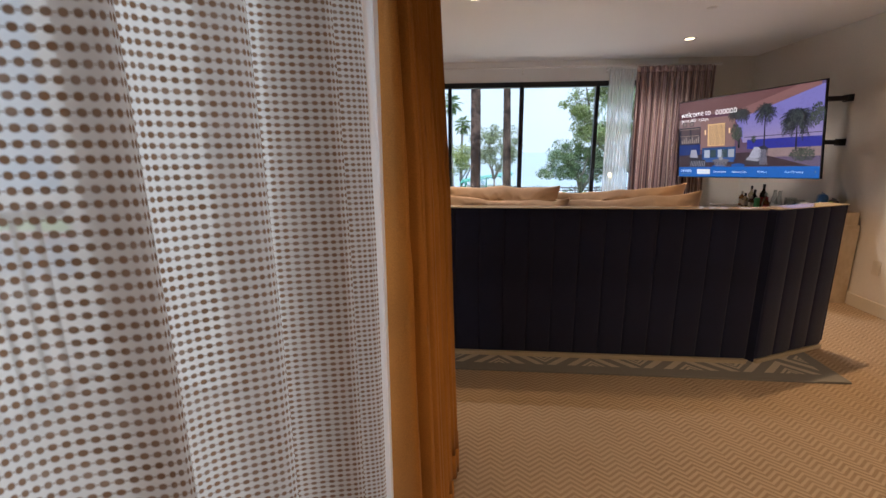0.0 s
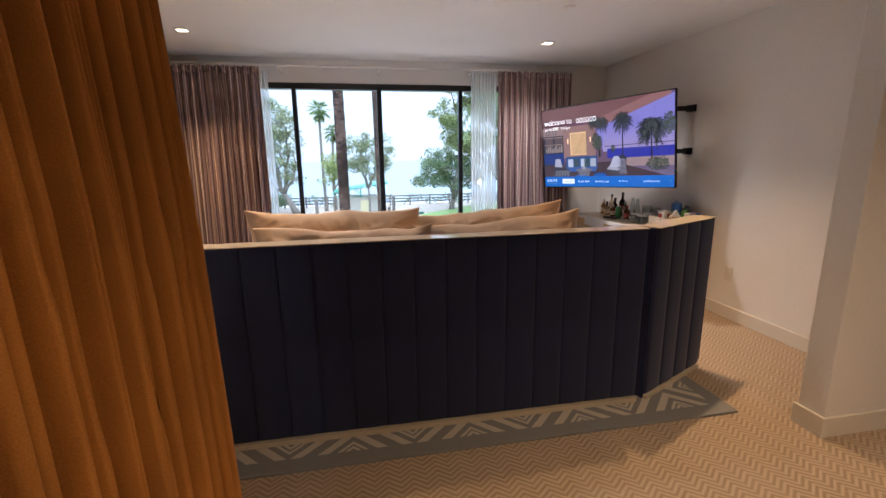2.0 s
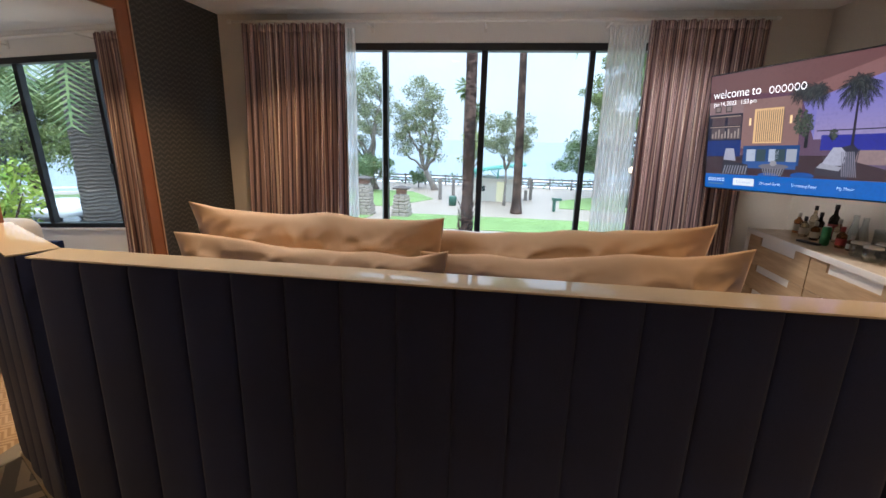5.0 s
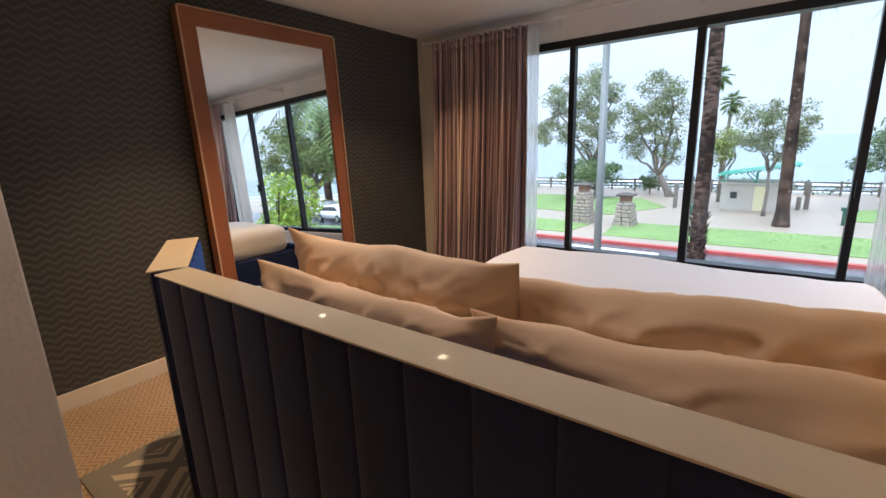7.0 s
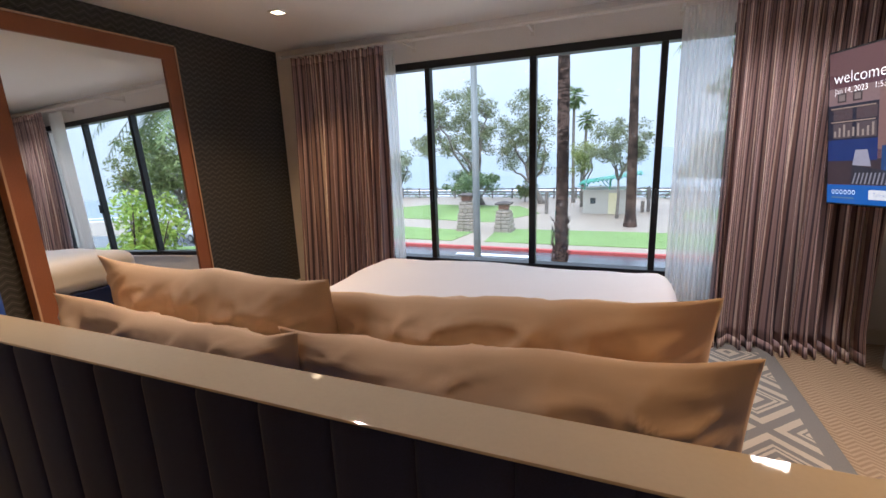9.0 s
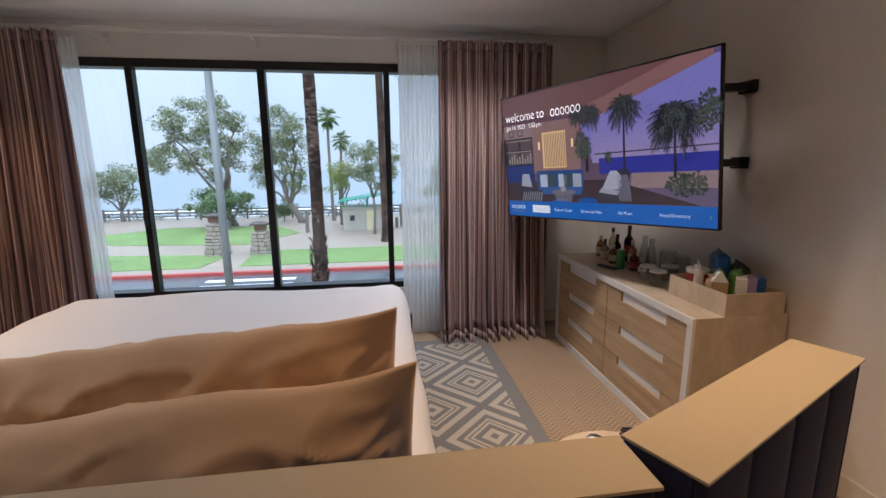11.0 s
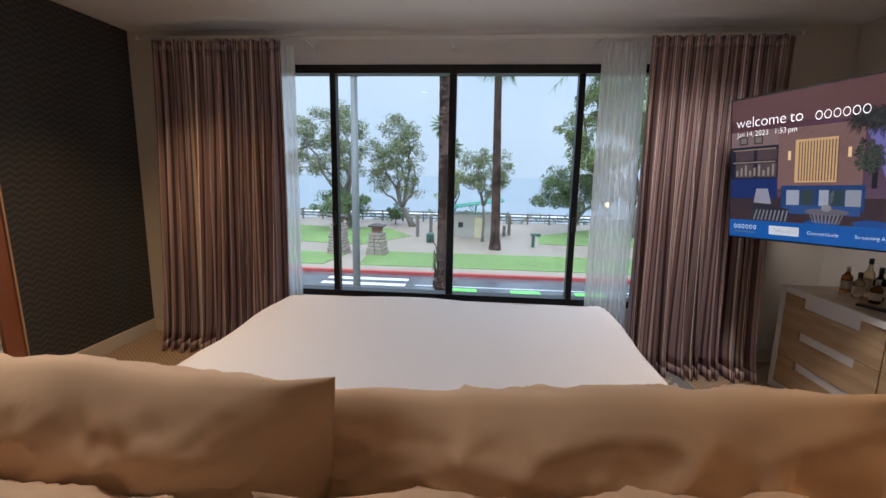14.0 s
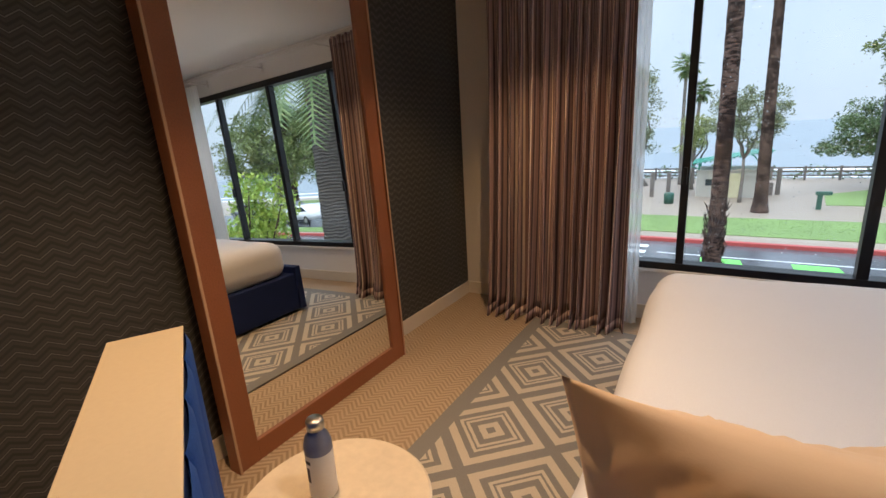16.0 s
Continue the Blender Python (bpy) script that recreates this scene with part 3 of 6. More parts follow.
# local x runs along the wall, local -y faces the room
for nm, b in (("frame_stile", (-hw, -hw + FWID, 0, MH)), ("frame_stile", (hw - FWID, hw, 0, MH)), ("frame_rail", (-hw + FWID, hw - FWID, 0, FWID)), ("frame_rail", (-hw + FWID, hw - FWID, MH - FWID, MH))):
    part(nm, box(b[0], b[1], 0.0, 0.03, b[2], b[3], 0.003), leather, mir, "cognac leather face")
for nm, b in (("outer_edge", (-hw - 0.012, -hw, 0, MH)), ("outer_edge", (hw, hw + 0.012, 0, MH)), ("outer_edge", (-hw, hw, MH, MH + 0.012))):
    part(nm, box(b[0], b[1], -0.006, FDEP, b[2], b[3], 0.002), leather, mir, "cognac leather outer side")
    part("bead", box(b[0] + 0.001, b[1] - 0.001 if b[1] - b[0] < 0.1 else b[1], -0.012, -0.0062, b[2] + 0.001, b[3] - 0.001 if b[3] - b[2] < 0.1 else b[3], 0.001), walnut, mir, "pale wooden bead")
part("mirror_glass", box(-hw + FWID, hw - FWID, 0.013, 0.021, FWID, MH - FWID), mirror_mat, mir, "silvered mirror glass")
part("back_board", box(-hw, hw, 0.032, 0.045, 0, MH), rubber_black, mir)

# ---- rug ----
rg = tagged(part("area_rug", box(-RX, RX, -RY, RY, 0.0, 0.013, 0.004), rug_mat), "grey area rug with cream concentric diamonds under the bed", "rug")
rg.matrix_basis = pose(1.245, 5.46, 0.001)

# ---- headboard: back panel with two angled wings ----
HBZ = 0.995
hbt = thing("headboard", pose(1.354, 4.132, 0.014), "tall channel-tufted navy velvet headboard with cream ledge and angled wings", "headboard")


def channel_panel(name, p0, p1, z0, z1, count, parent, out, material, label=""):
    """Upholstery in upright channels, each a soft half round; one part a channel."""
    a, b = Vector((*p0, 0)), Vector((*p1, 0))
    w = (b - a).length / count
    al = (b - a).normalized()
    nrm = Vector((al.y, -al.x, 0)) * out
    bm = bmesh.new()
    prof = [(-0.5, 0.004), (-0.475, 0.0095), (-0.40, 0.014), (-0.2, 0.017), (0, 0.018), (0.2, 0.017), (0.40, 0.014), (0.475, 0.0095), (0.5, 0.004)]
    zs = [z0 + 0.004, z0 + 0.02, z1 - 0.02, z1 - 0.004]
    rows_ = []
    for zi, z in enumerate(zs):
        pinch = 0.6 if zi in (0, 3) else 1.0
        rows_.append([bm.verts.new(al * (x * w * 0.995) + nrm * (d * pinch if d > 0 else d) + Vector((0, 0, z))) for x, d in prof])
    for r0, r1 in zip(rows_, rows_[1:]):
        for i in range(len(prof) - 1):
            bm.faces.new((r0[i], r0[i + 1], r1[i + 1], r1[i]))
    bmesh.ops.recalc_face_normals(bm, faces=bm.faces[:])
    me = mesh_of(bm, name, material, True)
    for i in range(count):
        ob = new(name, me)
        ob.parent = parent
        c = a + al * (i + 0.5) * w
        ob.matrix_basis = pose(c.x, c.y, 0)


HW = 1.155
LD, LW = 0.108, 0.124
part("core", box(-HW, HW, 0.018, LD - 0.022, 0.0, HBZ - 0.020, 0.004), navy, hbt)
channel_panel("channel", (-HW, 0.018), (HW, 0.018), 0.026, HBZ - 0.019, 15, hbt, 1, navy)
# bed-side channels use the lit copy of the velvet
channel_panel("channel", (-HW + 0.02, LD - 0.012), (HW - 0.02, LD - 0.012), 0.026, HBZ - 0.019, 15, hbt, -1, navy_lit)
part("plinth", box(-HW + 0.004, HW - 0.004, -0.012, LD, 0.0, 0.024, 0.003), lacquer, hbt, "cream lacquered plinth")
part("ledge", prism([(-HW, -0.002), (HW, -0.002), (HW, LD), (-HW, LD)], HBZ - 0.0185, HBZ - 0.013, 0.002), lacquer, hbt, "glossy cream ledge")
for sgn, tip in ((-1, (-1.743, 0.295)), (1, (1.785, 0.288))):
    # each wing is a straight box whose inner corner touches the inner corner of the main panel
    ang = math.atan2(tip[1] - 0.008, abs(tip[0]) - HW - 0.045)
    al = Vector((sgn * math.cos(ang), math.sin(ang), 0))
    nr = Vector((-sgn * math.sin(ang), math.cos(ang), 0))
    a = Vector((sgn * (HW + 0.004), LD, 0)) - nr * LW
    ln = (Vector((*tip, 0)) - a).length
    q = lambda s, d: tuple((a + al * s + nr * d)[:2])
    part("wing_core", prism([q(0.0, 0.018), q(ln - 0.006, 0.018), q(ln - 0.006, LW - 0.016), q(0.0, LW - 0.018)], 0.0, HBZ - 0.020, 0.003), navy, hbt)
    p0, p1 = (q(0.0, 0.018), q(ln, 0.018)) if sgn > 0 else (q(ln, 0.018), q(0.0, 0.018))
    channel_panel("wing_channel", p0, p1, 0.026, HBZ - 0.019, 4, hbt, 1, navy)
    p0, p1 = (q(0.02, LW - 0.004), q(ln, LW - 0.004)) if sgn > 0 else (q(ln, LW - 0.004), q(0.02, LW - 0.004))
    channel_panel("wing_channel", p0, p1, 0.026, HBZ - 0.019, 4, hbt, -1, navy_lit)
    part("wing_pad", prism([q(0.006, LW - 0.0155), q(ln - 0.002, LW - 0.0155), q(ln - 0.002, LW - 0.001), q(0.006, LW - 0.001)], 0.052, HBZ - 0.019, 0.003), navy_lit, hbt, "navy velvet inner face, its light put into a brighter blue")
    part("wing_plinth", prism([q(0.004, -0.002), q(ln, -0.002), q(ln, LW), q(0.004, LW)], 0.0, 0.024, 0.003), lacquer, hbt, "cream lacquered plinth")
    part("wing_ledge", prism([q(0.0, -0.002), q(ln + 0.004, -0.002), q(ln + 0.004, LW + 0.004), q(0.0, LW)], HBZ - 0.0185, HBZ - 0.013, 0.002), lacquer, hbt, "glossy cream ledge")
    part("wing_end", prism([q(ln - 0.006, 0.004), q(ln, 0.004), q(ln, LW - 0.002), q(ln - 0.006, LW - 0.002)], 0.052, HBZ - 0.020, 0.002), navy, hbt)


# ---- bed ----
def soft_block(sx, sy, sz, r, nx, ny, nz, seed, wob, sag=0.0):
    """A padded block with rounded edges and slightly uneven faces, standing on z = 0."""
    bm = bmesh.new()
    bmesh.ops.create_cube(bm, size=2)
    bmesh.ops.subdivide_edges(bm, edges=bm.edges[:], cuts=max(nx, 6), use_grid_fill=True)
    h = Vector((sx / 2, sy / 2, sz / 2))
    for v in bm.verts:
        c = Vector((math.copysign(1 - (1 - abs(v.co[i])) ** 1.6, v.co[i]) * h[i] for i in range(3)))
        core = Vector((max(-h[i] + r, min(h[i] - r, c[i])) for i in range(3)))
        d = c - core
        if d.length > 1e-6:
            c = core + d.normalized() * r
        nz_ = noise.noise(c * 2.2 + Vector((seed, 0, 0))) * wob + noise.noise(c * 6 + Vector((0, seed, 0))) * wob * 0.4
        c += (d.normalized() if d.length > 1e-6 else Vector((0, 0, 0))) * nz_
        if v.co.z > 0:
            c.z += nz_ - sag * (1 - (c.x / h.x) ** 2)
        v.co = c + Vector((0, 0, h.z))
    return bm


bed = thing("bed", pose(1.332, 5.45, 0.014), "king bed with white made-up mattress on a navy upholstered box base", "bed")
part("base", box(-1.0, 1.0, -1.14, 1.06, 0.02, 0.34, 0.02, 3), navy_bed, bed, "navy upholstered box base")
foot = box(-1.02, 1.02, 1.03, 1.09, 0.02, 0.40, 0.012, 3)
part("footboard", foot, navy_bed, bed, "low navy upholstered footboard")
for sx in (-0.9, 0.9):
    for sy in (-1.05, 0.95):
        part("leg", box(sx - 0.03, sx + 0.03, sy - 0.03, sy + 0.03, -0.001, 0.03), rubber_black, bed)
mt = part("mattress", soft_block(1.96, 2.18, 0.31, 0.12, 26, 26, 10, 2, 0.012, -0.01), linen_white, bed, "white fitted coverlet over the mattress", True)
mt.matrix_basis = pose(0, -0.07, 0.33)


def pillow(w, h, d, seed, wrinkle=1.0):
    """A plump pillow standing on its long edge; local x across, z up, y through its thickness."""
    n, m = 104, 54
    bm = bmesh.new()
    ridge = lambda p: 1 - abs(2 * noise.noise(p))
    for sgn in (-1, 1):
        g = []
        for j in range(m + 1):
            rowv = []
            for i in range(n + 1):
                u, v = 2 * i / n - 1, 2 * j / m - 1
                au, av = abs(u), abs(v)
                t = (1 - au ** 3.4) * (1 - av ** 2.8)
                t = max(t, 0) ** 0.82
                ex = 1 - 0.05 * (1 - av ** 1.5) * (au ** 5)
                ez = 1 - 0.10 * (1 - au ** 3) * (av ** 5) - 0.03 * math.sin(2.2 * u + seed) * (1 - au) * av ** 4
                p = Vector((u * w / 2 * ex, 0, v * h / 2 * ez))
                e = min(1.0, t * 1.7)
                q = Vector((u * w * 2.0 + seed * 3, v * h * 2.0, sgn * 5 + seed))
                big = noise.noise(q * 1.3)
                # creases run from the corners and the short edges inwards
                c1 = ridge(Vector((q.x * 1.5 + q.y * 1.2, q.y * 3.2 - q.x * 0.9, seed))) ** 5
                c2 = ridge(Vector((q.x * 1.1 - q.y * 2.4, q.x * 0.7 + q.y * 1.6, seed + 7))) ** 6
                c3 = ridge(Vector((q.x * 4.5 + q.y * 2.0, q.y * 5.0 - q.x, seed + 3))) ** 4
                edge_ = 0.50 + 0.50 * max(av, au ** 2)
                y = d / 2 * t + wrinkle * e * (0.020 * big + edge_ * (1 - av ** 5) * (0.018 * c1 + 0.016 * c2 + 0.006 * c3 * (1 - av ** 4)) - 0.010)
                p.y = sgn * max(y, 0.0025) if 0 < i < n and 0 < j < m else 0
                p.z += wrinkle * 0.012 * noise.noise(Vector((u * 3 + seed, seed, v * 2))) * (0.3 + av)
                rowv.append(bm.verts.new(p))
            g.append(rowv)
        for j in range(m):
            for i in range(n):
                q = (g[j][i], g[j][i + 1], g[j + 1][i + 1], g[j + 1][i])
                bm.faces.new(q if sgn < 0 else q[::-1])
    bmesh.ops.remove_doubles(bm, verts=bm.verts[:], dist=0.0005)
    return bm


pillow_linen, k = plain("tan_pillow_linen", 0.85, spec=0.3)
weave = k.noise(420, 2)
fold = k.math("ABSOLUTE", k.math("SUBTRACT", k.noise(4.2, 2, stretch=(1.0, 1.0, 2.2)), 0.5))
crease = k.math("SUBTRACT", 1.0, k.step(fold, 0.0, 0.22))
k.color(k.mix(k.noise(5, 4), (0.60, 0.42, 0.265), (0.68, 0.485, 0.315)))
k.b.inputs["Sheen Weight"].default_value = 0.1
k.bump(k.math("ADD", crease, k.math("MULTIPLY", weave, 0.05)), 0.12, 0.012)


def place_pillow(x, y, z, w, h, d, tilt, seed, label, roll=0.0, yaw=0.0):
    t = thing("pillow", pose(x, y, z, 0, 0, yaw) @ pose(0, 0, 0, tilt, 0, 0) @ pose(0, 0, 0, 0, roll, 0), label, "pillow", "pillows on the bed")
    ob = part("case", pillow(w, h, d, seed, 1.1), pillow_linen, t, smooth=True)
    ob.matrix_basis = pose(0, 0, h / 2)
    return t


MT = 0.665
TAN = "plump tan linen king pillow propped against the headboard"
TAN2 = "plump tan linen king pillow standing against the pillow behind it"
place_pillow(0.955, 4.355, MT - 0.02, 0.86, 0.405, 0.20, 7, 1.3, TAN, 1.0)
place_pillow(1.785, 4.395, MT - 0.02, 0.92, 0.415, 0.23, 7, 2.7, TAN, -3.6)
place_pillow(0.906, 4.600, MT - 0.03, 0.89, 0.495, 0.23, 15, 4.1, TAN2, 0.6)
place_pillow(1.745, 4.650, MT - 0.03, 0.97, 0.470, 0.22, 15, 5.9, TAN2, -4.2)


# ---- bedside tables ----
def side_table(x, y, z):
    t = thing("side_table", pose(x, y, 0.014), "small round cream marble side table on a slim metal stem", "table", "bedside tables")
    part("tabletop", lathe([(0, z - 0.025), (0.223, z - 0.025), (0.230, z - 0.02), (0.230, z - 0.005), (0.224, z), (0, z)], 48), marble, t, smooth=False)
    part("stem", lathe([(0.02, 0.012), (0.02, z - 0.025)], 16), steel, t, smooth=True)
    part("foot", lathe([(0, 0), (0.15, 0), (0.15, 0.008), (0.03, 0.014), (0, 0.014)], 32), steel, t)
    return t


def water_bottle(x, y, z):
    t = thing("water_bottle", pose(x, y, z), "white aluminium water bottle with slate blue shoulder and silver cap", "bottle")
    part("body", lathe([(0, 0), (0.030, 0), (0.033, 0.004), (0.033, 0.122)], 28), white_lacquer, t, smooth=True)
    part("shoulder", lathe([(0.033, 0.122), (0.0325, 0.142), (0.027, 0.160), (0.019, 0.172), (0.018, 0.178)], 28), bottle_blue, t, "slate blue shoulder", True)
    part("cap", lathe([(0.018, 0.178), (0.0205, 0.179), (0.0205, 0.200), (0.018, 0.204), (0, 0.204)], 28), steel, t, "silver screw cap", True)
    for zz, hh, a0, a1 in ((0.05, 0.04, -1.9, -1.55), (0.10, 0.01, -1.95, -1.4)):
        bm = bmesh.new()
        vs = [[bm.verts.new((0.0335 * math.cos(a0 + (a1 - a0) * i / 6), 0.0335 * math.sin(a0 + (a1 - a0) * i / 6), z_)) for i in range(7)] for z_ in (zz, zz + hh)]
        for i in range(6):
            bm.faces.new((vs[0][i], vs[0][i + 1], vs[1][i + 1], vs[1][i]))
        part("print", bm, rubber_black, t)


bottle_blue = mat("slate_blue_metal", (0.20, 0.225, 0.33), 0.3, 0.6, var=0.05, bump=0)
TZ = 0.525
side_table(-0.13, 4.675, TZ - 0.014)
side_table(2.83, 4.70, TZ - 0.014)
water_bottle(-0.175, 4.685, TZ)
water_bottle(2.675, 4.606, TZ)

# ---- television ----
TL, TR, BR, BL = Vector((3.046, 6.772, 1.842)), Vector((3.663, 5.527, 1.902)), Vector((3.721, 5.553, 1.081)), Vector((3.108, 6.872, 1.029))
tc_ = (TL + TR + BR + BL) / 4
ux = ((TR - TL) + (BR - BL)).normalized()
uz = ((TL - BL) + (TR - BR)).normalized()
uy = uz.cross(ux).normalized()
uz = ux.cross(uy)
tm = Matrix(((ux.x, uy.x, uz.x, tc_.x), (ux.y, uy.y, uz.y, tc_.y), (ux.z, uy.z, uz.z, tc_.z), (0, 0, 0, 1)))
TVW, TVH = 1.452, 0.832
tv = thing("television", tm, "large flat television, switched on, swung out on a black wall arm", "television")
part("casing", box(-TVW / 2, TVW / 2, 0.004, 0.03, -TVH / 2, TVH / 2, 0.003), black_metal, tv)
part("rear_housing", box(-0.45, 0.45, 0.03, 0.07, -0.33, 0.2, 0.01), black_metal, tv)
SW, SH = TVW / 2 - 0.009, TVH / 2 - 0.010


def screen_tone(color, strength):
    """A lit picture tone with the unevenness of a photograph: soft light and dark patches and fine grain."""
    m, k = plain("screen_tone", 0.3)
    k.put(k.b.inputs["Base Color"], (0.01, 0.01, 0.01))
    soft = k.math("ADD", 0.72, k.math("MULTIPLY", k.noise(7, 3), 0.55))
    fine_ = k.math("ADD", 0.7, k.math("MULTIPLY", k.noise(55, 5), 0.6))
    k.put(k.b.inputs["Emission Color"], k.mix(k.math("MULTIPLY", soft, fine_), (color[0] * 0.15, color[1] * 0.15, color[2] * 0.2), tuple(c * 1.1 for c in color)))
    k.b.inputs["Emission Strength"].default_value = strength * 1.15
    return m


def screen_many(polys, color, lift, strength=0.8):
    """Many small outlines of one tone as one area of the picture."""
    bm = bmesh.new()
    for i, pts in enumerate(polys):
        y = 0.003 - (lift + 0.9 * i / len(polys)) * 0.0002
        bm.faces.new([bm.verts.new((-SW + 2 * SW * u, y, -SH + 2 * SH * v)) for u, v in pts])
    key = tuple(color) + (strength,)
    if key not in SCREEN_MATS:
        SCREEN_MATS[key] = screen_tone(color, strength * 0.215)
    return tagged(part("foliage", bm, SCREEN_MATS[key], tv), kind="stuff")


def screen_ring(u, v, ru, rv, thick, color, lift):
    """An open ring of light on the screen."""
    bm = bmesh.new()
    o_, i_ = ([bm.verts.new((-SW + 2 * SW * (u + ru * q * math.cos(a)), 0.003 - lift * 0.0002, -SH + 2 * SH * (v + rv * q * math.sin(a)))) for a in [2 * math.pi * s / 28 for s in range(28)]] for q in (1.0, 1.0 - thick))
    for s in range(28):
        j = (s + 1) % 28
        bm.faces.new((o_[s], o_[j], i_[j], i_[s]))
    part("picture_area", bm, SCREEN_MATS.setdefault(("text", color), glow("screen_lettering", color, 0.34)), tv)


def screen_rect(name, x0, x1, z0, z1, color, lift, strength=0.75, pts=None):
    """A flat area of the lit picture; u from 0 to 1 across, v from 0 to 1 upwards."""
    bm = bmesh.new()
    pts = pts or [(x0, z0), (x1, z0), (x1, z1), (x0, z1)]
    bm.faces.new([bm.verts.new((-SW + 2 * SW * u, 0.003 - lift * 0.0002, -SH + 2 * SH * v)) for u, v in pts])
    key = tuple(round(c, 3) for c in color) + (strength,)
    if key not in SCREEN_MATS:
        SCREEN_MATS[key] = screen_tone(color, strength * 0.215)
    return part(name, bm, SCREEN_MATS[key], tv)


SCREEN_MATS = {}
screen, k = plain("screen_wash", 0.15)
cx, cy, cz = k.xyz()
f = k.step(cx, -SW, SW)
g = k.step(cz, -SH, SH)
wash = k.mix(g, k.mix(f, (0.34, 0.17, 0.22), (0.30, 0.22, 0.36)), k.mix(f, (0.28, 0.09, 0.10), (0.30, 0.2, 0.42)))
k.put(k.b.inputs["Base Color"], (0.01, 0.01, 0.01))
k.put(k.b.inputs["Emission Color"], wash)
k.b.inputs["Emission Strength"].default_value = 0.185
part("screen", box(-SW, SW, 0.0032, 0.006, -SH, SH), screen, tv, "lit screen showing a lounge picture")
S = screen_rect
# sky and sea seen from the pictured terrace
S("picture_area", 0, 0, 0, 0, (0.50, 0.43, 1.1), 1, 0.72, [(0.46, 0.72), (0.98, 0.97), (1.0, 0.97), (1.0, 0.42), (0.52, 0.42)])
for i in range(10):
    v0, v1, q_ = 0.42 + 0.028 * i, 0.42 + 0.028 * (i + 1) + 0.001, 1 - i / 10
    S("picture_area", 0.52, 1.0, v0, v1, (0.50 + 0.26 * q_, 0.43 + 0.16 * q_, 1.1 - 0.1 * q_), 1.5 + 0.02 * i, 0.72)
S("picture_area", 0.55, 1, 0.34, 0.45, (0.06, 0.07, 0.62), 2)
S("picture_area", 0, 0, 0, 0, (0.52, 0.24, 0.22), 2, 0.8, [(0.40, 0.80), (0.86, 1.0), (0.98, 1.0), (0.98, 0.965), (0.47, 0.70)])
S("picture_area", 0, 0, 0, 0, (0.33, 0.14, 0.135), 2.2, 0.8, [(0.0, 0.86), (0.40, 0.78), (0.86, 1.0), (0.0, 1.0)])
S("picture_area", 0.62, 1, 0.24, 0.34, (0.66, 0.44, 0.42), 2)
S("picture_area", 0, 0, 0, 0, (0.10, 0.055, 0.07), 2.4, 0.8, [(0.0, 0.13), (0.95, 0.13), (0.6, 0.30), (0.0, 0.30)])
# bar shelves
S("picture_area", 0.0, 0.19, 0.32, 0.66, (0.02, 0.02, 0.06), 3)
for a in (0.02, 0.11):
    S("picture_area", a, a + 0.075, 0.56, 0.635, (0.20, 0.12, 0.13), 4)
    S("picture_area", a, a + 0.075, 0.44, 0.54, (0.22, 0.15, 0.16), 4)
for i in range(9):
    S("picture_area", 0.024 + 0.018 * i, 0.032 + 0.018 * i, 0.45, 0.49 + 0.02 * (i % 3), (0.85, 0.66, 0.55), 5)
S("picture_area", 0.0, 0.19, 0.29, 0.43, (0.012, 0.06, 0.34), 4)
# glowing slatted panel
S("picture_area", 0.19, 0.46, 0.36, 0.76, (0.58, 0.31, 0.27), 2.6)
S("picture_area", 0.25, 0.385, 0.40, 0.68, (1.2, 0.72, 0.32), 3, 1.2)
S("picture_area", 0.0, 0.19, 0.64, 0.77, (0.62, 0.38, 0.36), 2.6)
for i in range(14):
    S("picture_area", 0.262 + 0.0095 * i, 0.266 + 0.0095 * i, 0.41, 0.665, (0.40, 0.24, 0.17), 4)
S("picture_area", 0.225, 0.235, 0.55, 0.61, (1.5, 0.95, 0.45), 4, 1.4)
S("picture_area", 0.415, 0.425, 0.55, 0.61, (1.5, 0.95, 0.45), 4, 1.4)
# sofa with cushions
S("picture_area", 0.205, 0.47, 0.22, 0.38, (0.03, 0.13, 0.42), 5)
S("picture_area", 0.215, 0.46, 0.19, 0.25, (0.07, 0.20, 0.60), 6)
for a, c in ((0.225, (1.0, 1.05, 1.2)), (0.275, (0.08, 0.14, 0.16)), (0.335, (1.0, 1.05, 1.2)), (0.365, (0.08, 0.14, 0.16)), (0.415, (0.8, 0.82, 0.9))):
    S("picture_area", a, a + 0.045, 0.25, 0.35, c, 7)
# woven chairs and the round table
S("picture_area", 0, 0, 0, 0, (0.8, 0.76, 0.9), 6, 0.8, [(0.10, 0.26), (0.17, 0.25), (0.155, 0.36), (0.11, 0.36)])
S("picture_area", 0, 0, 0, 0, (0.05, 0.05, 0.08), 7, 0.8, [(0.09, 0.13), (0.24, 0.13), (0.235, 0.22), (0.10, 0.26)])
for i in range(9):
    S("picture_area", 0, 0, 0, 0, (0.55, 0.52, 0.6), 8, 0.8, [(0.10 + 0.015 * i, 0.135), (0.106 + 0.015 * i, 0.135), (0.118 + 0.0145 * i, 0.21), (0.112 + 0.0145 * i, 0.21)])
S("picture_area", 0, 0, 0, 0, (0.9, 0.86, 1.0), 6, 0.8, [(0.56, 0.23), (0.67, 0.23), (0.66, 0.36), (0.60, 0.36)])
S("picture_area", 0, 0, 0, 0, (0.06, 0.06, 0.10), 7, 0.8, [(0.64, 0.13), (0.66, 0.13), (0.69, 0.34), (0.67, 0.38), (0.63, 0.36), (0.65, 0.32)])
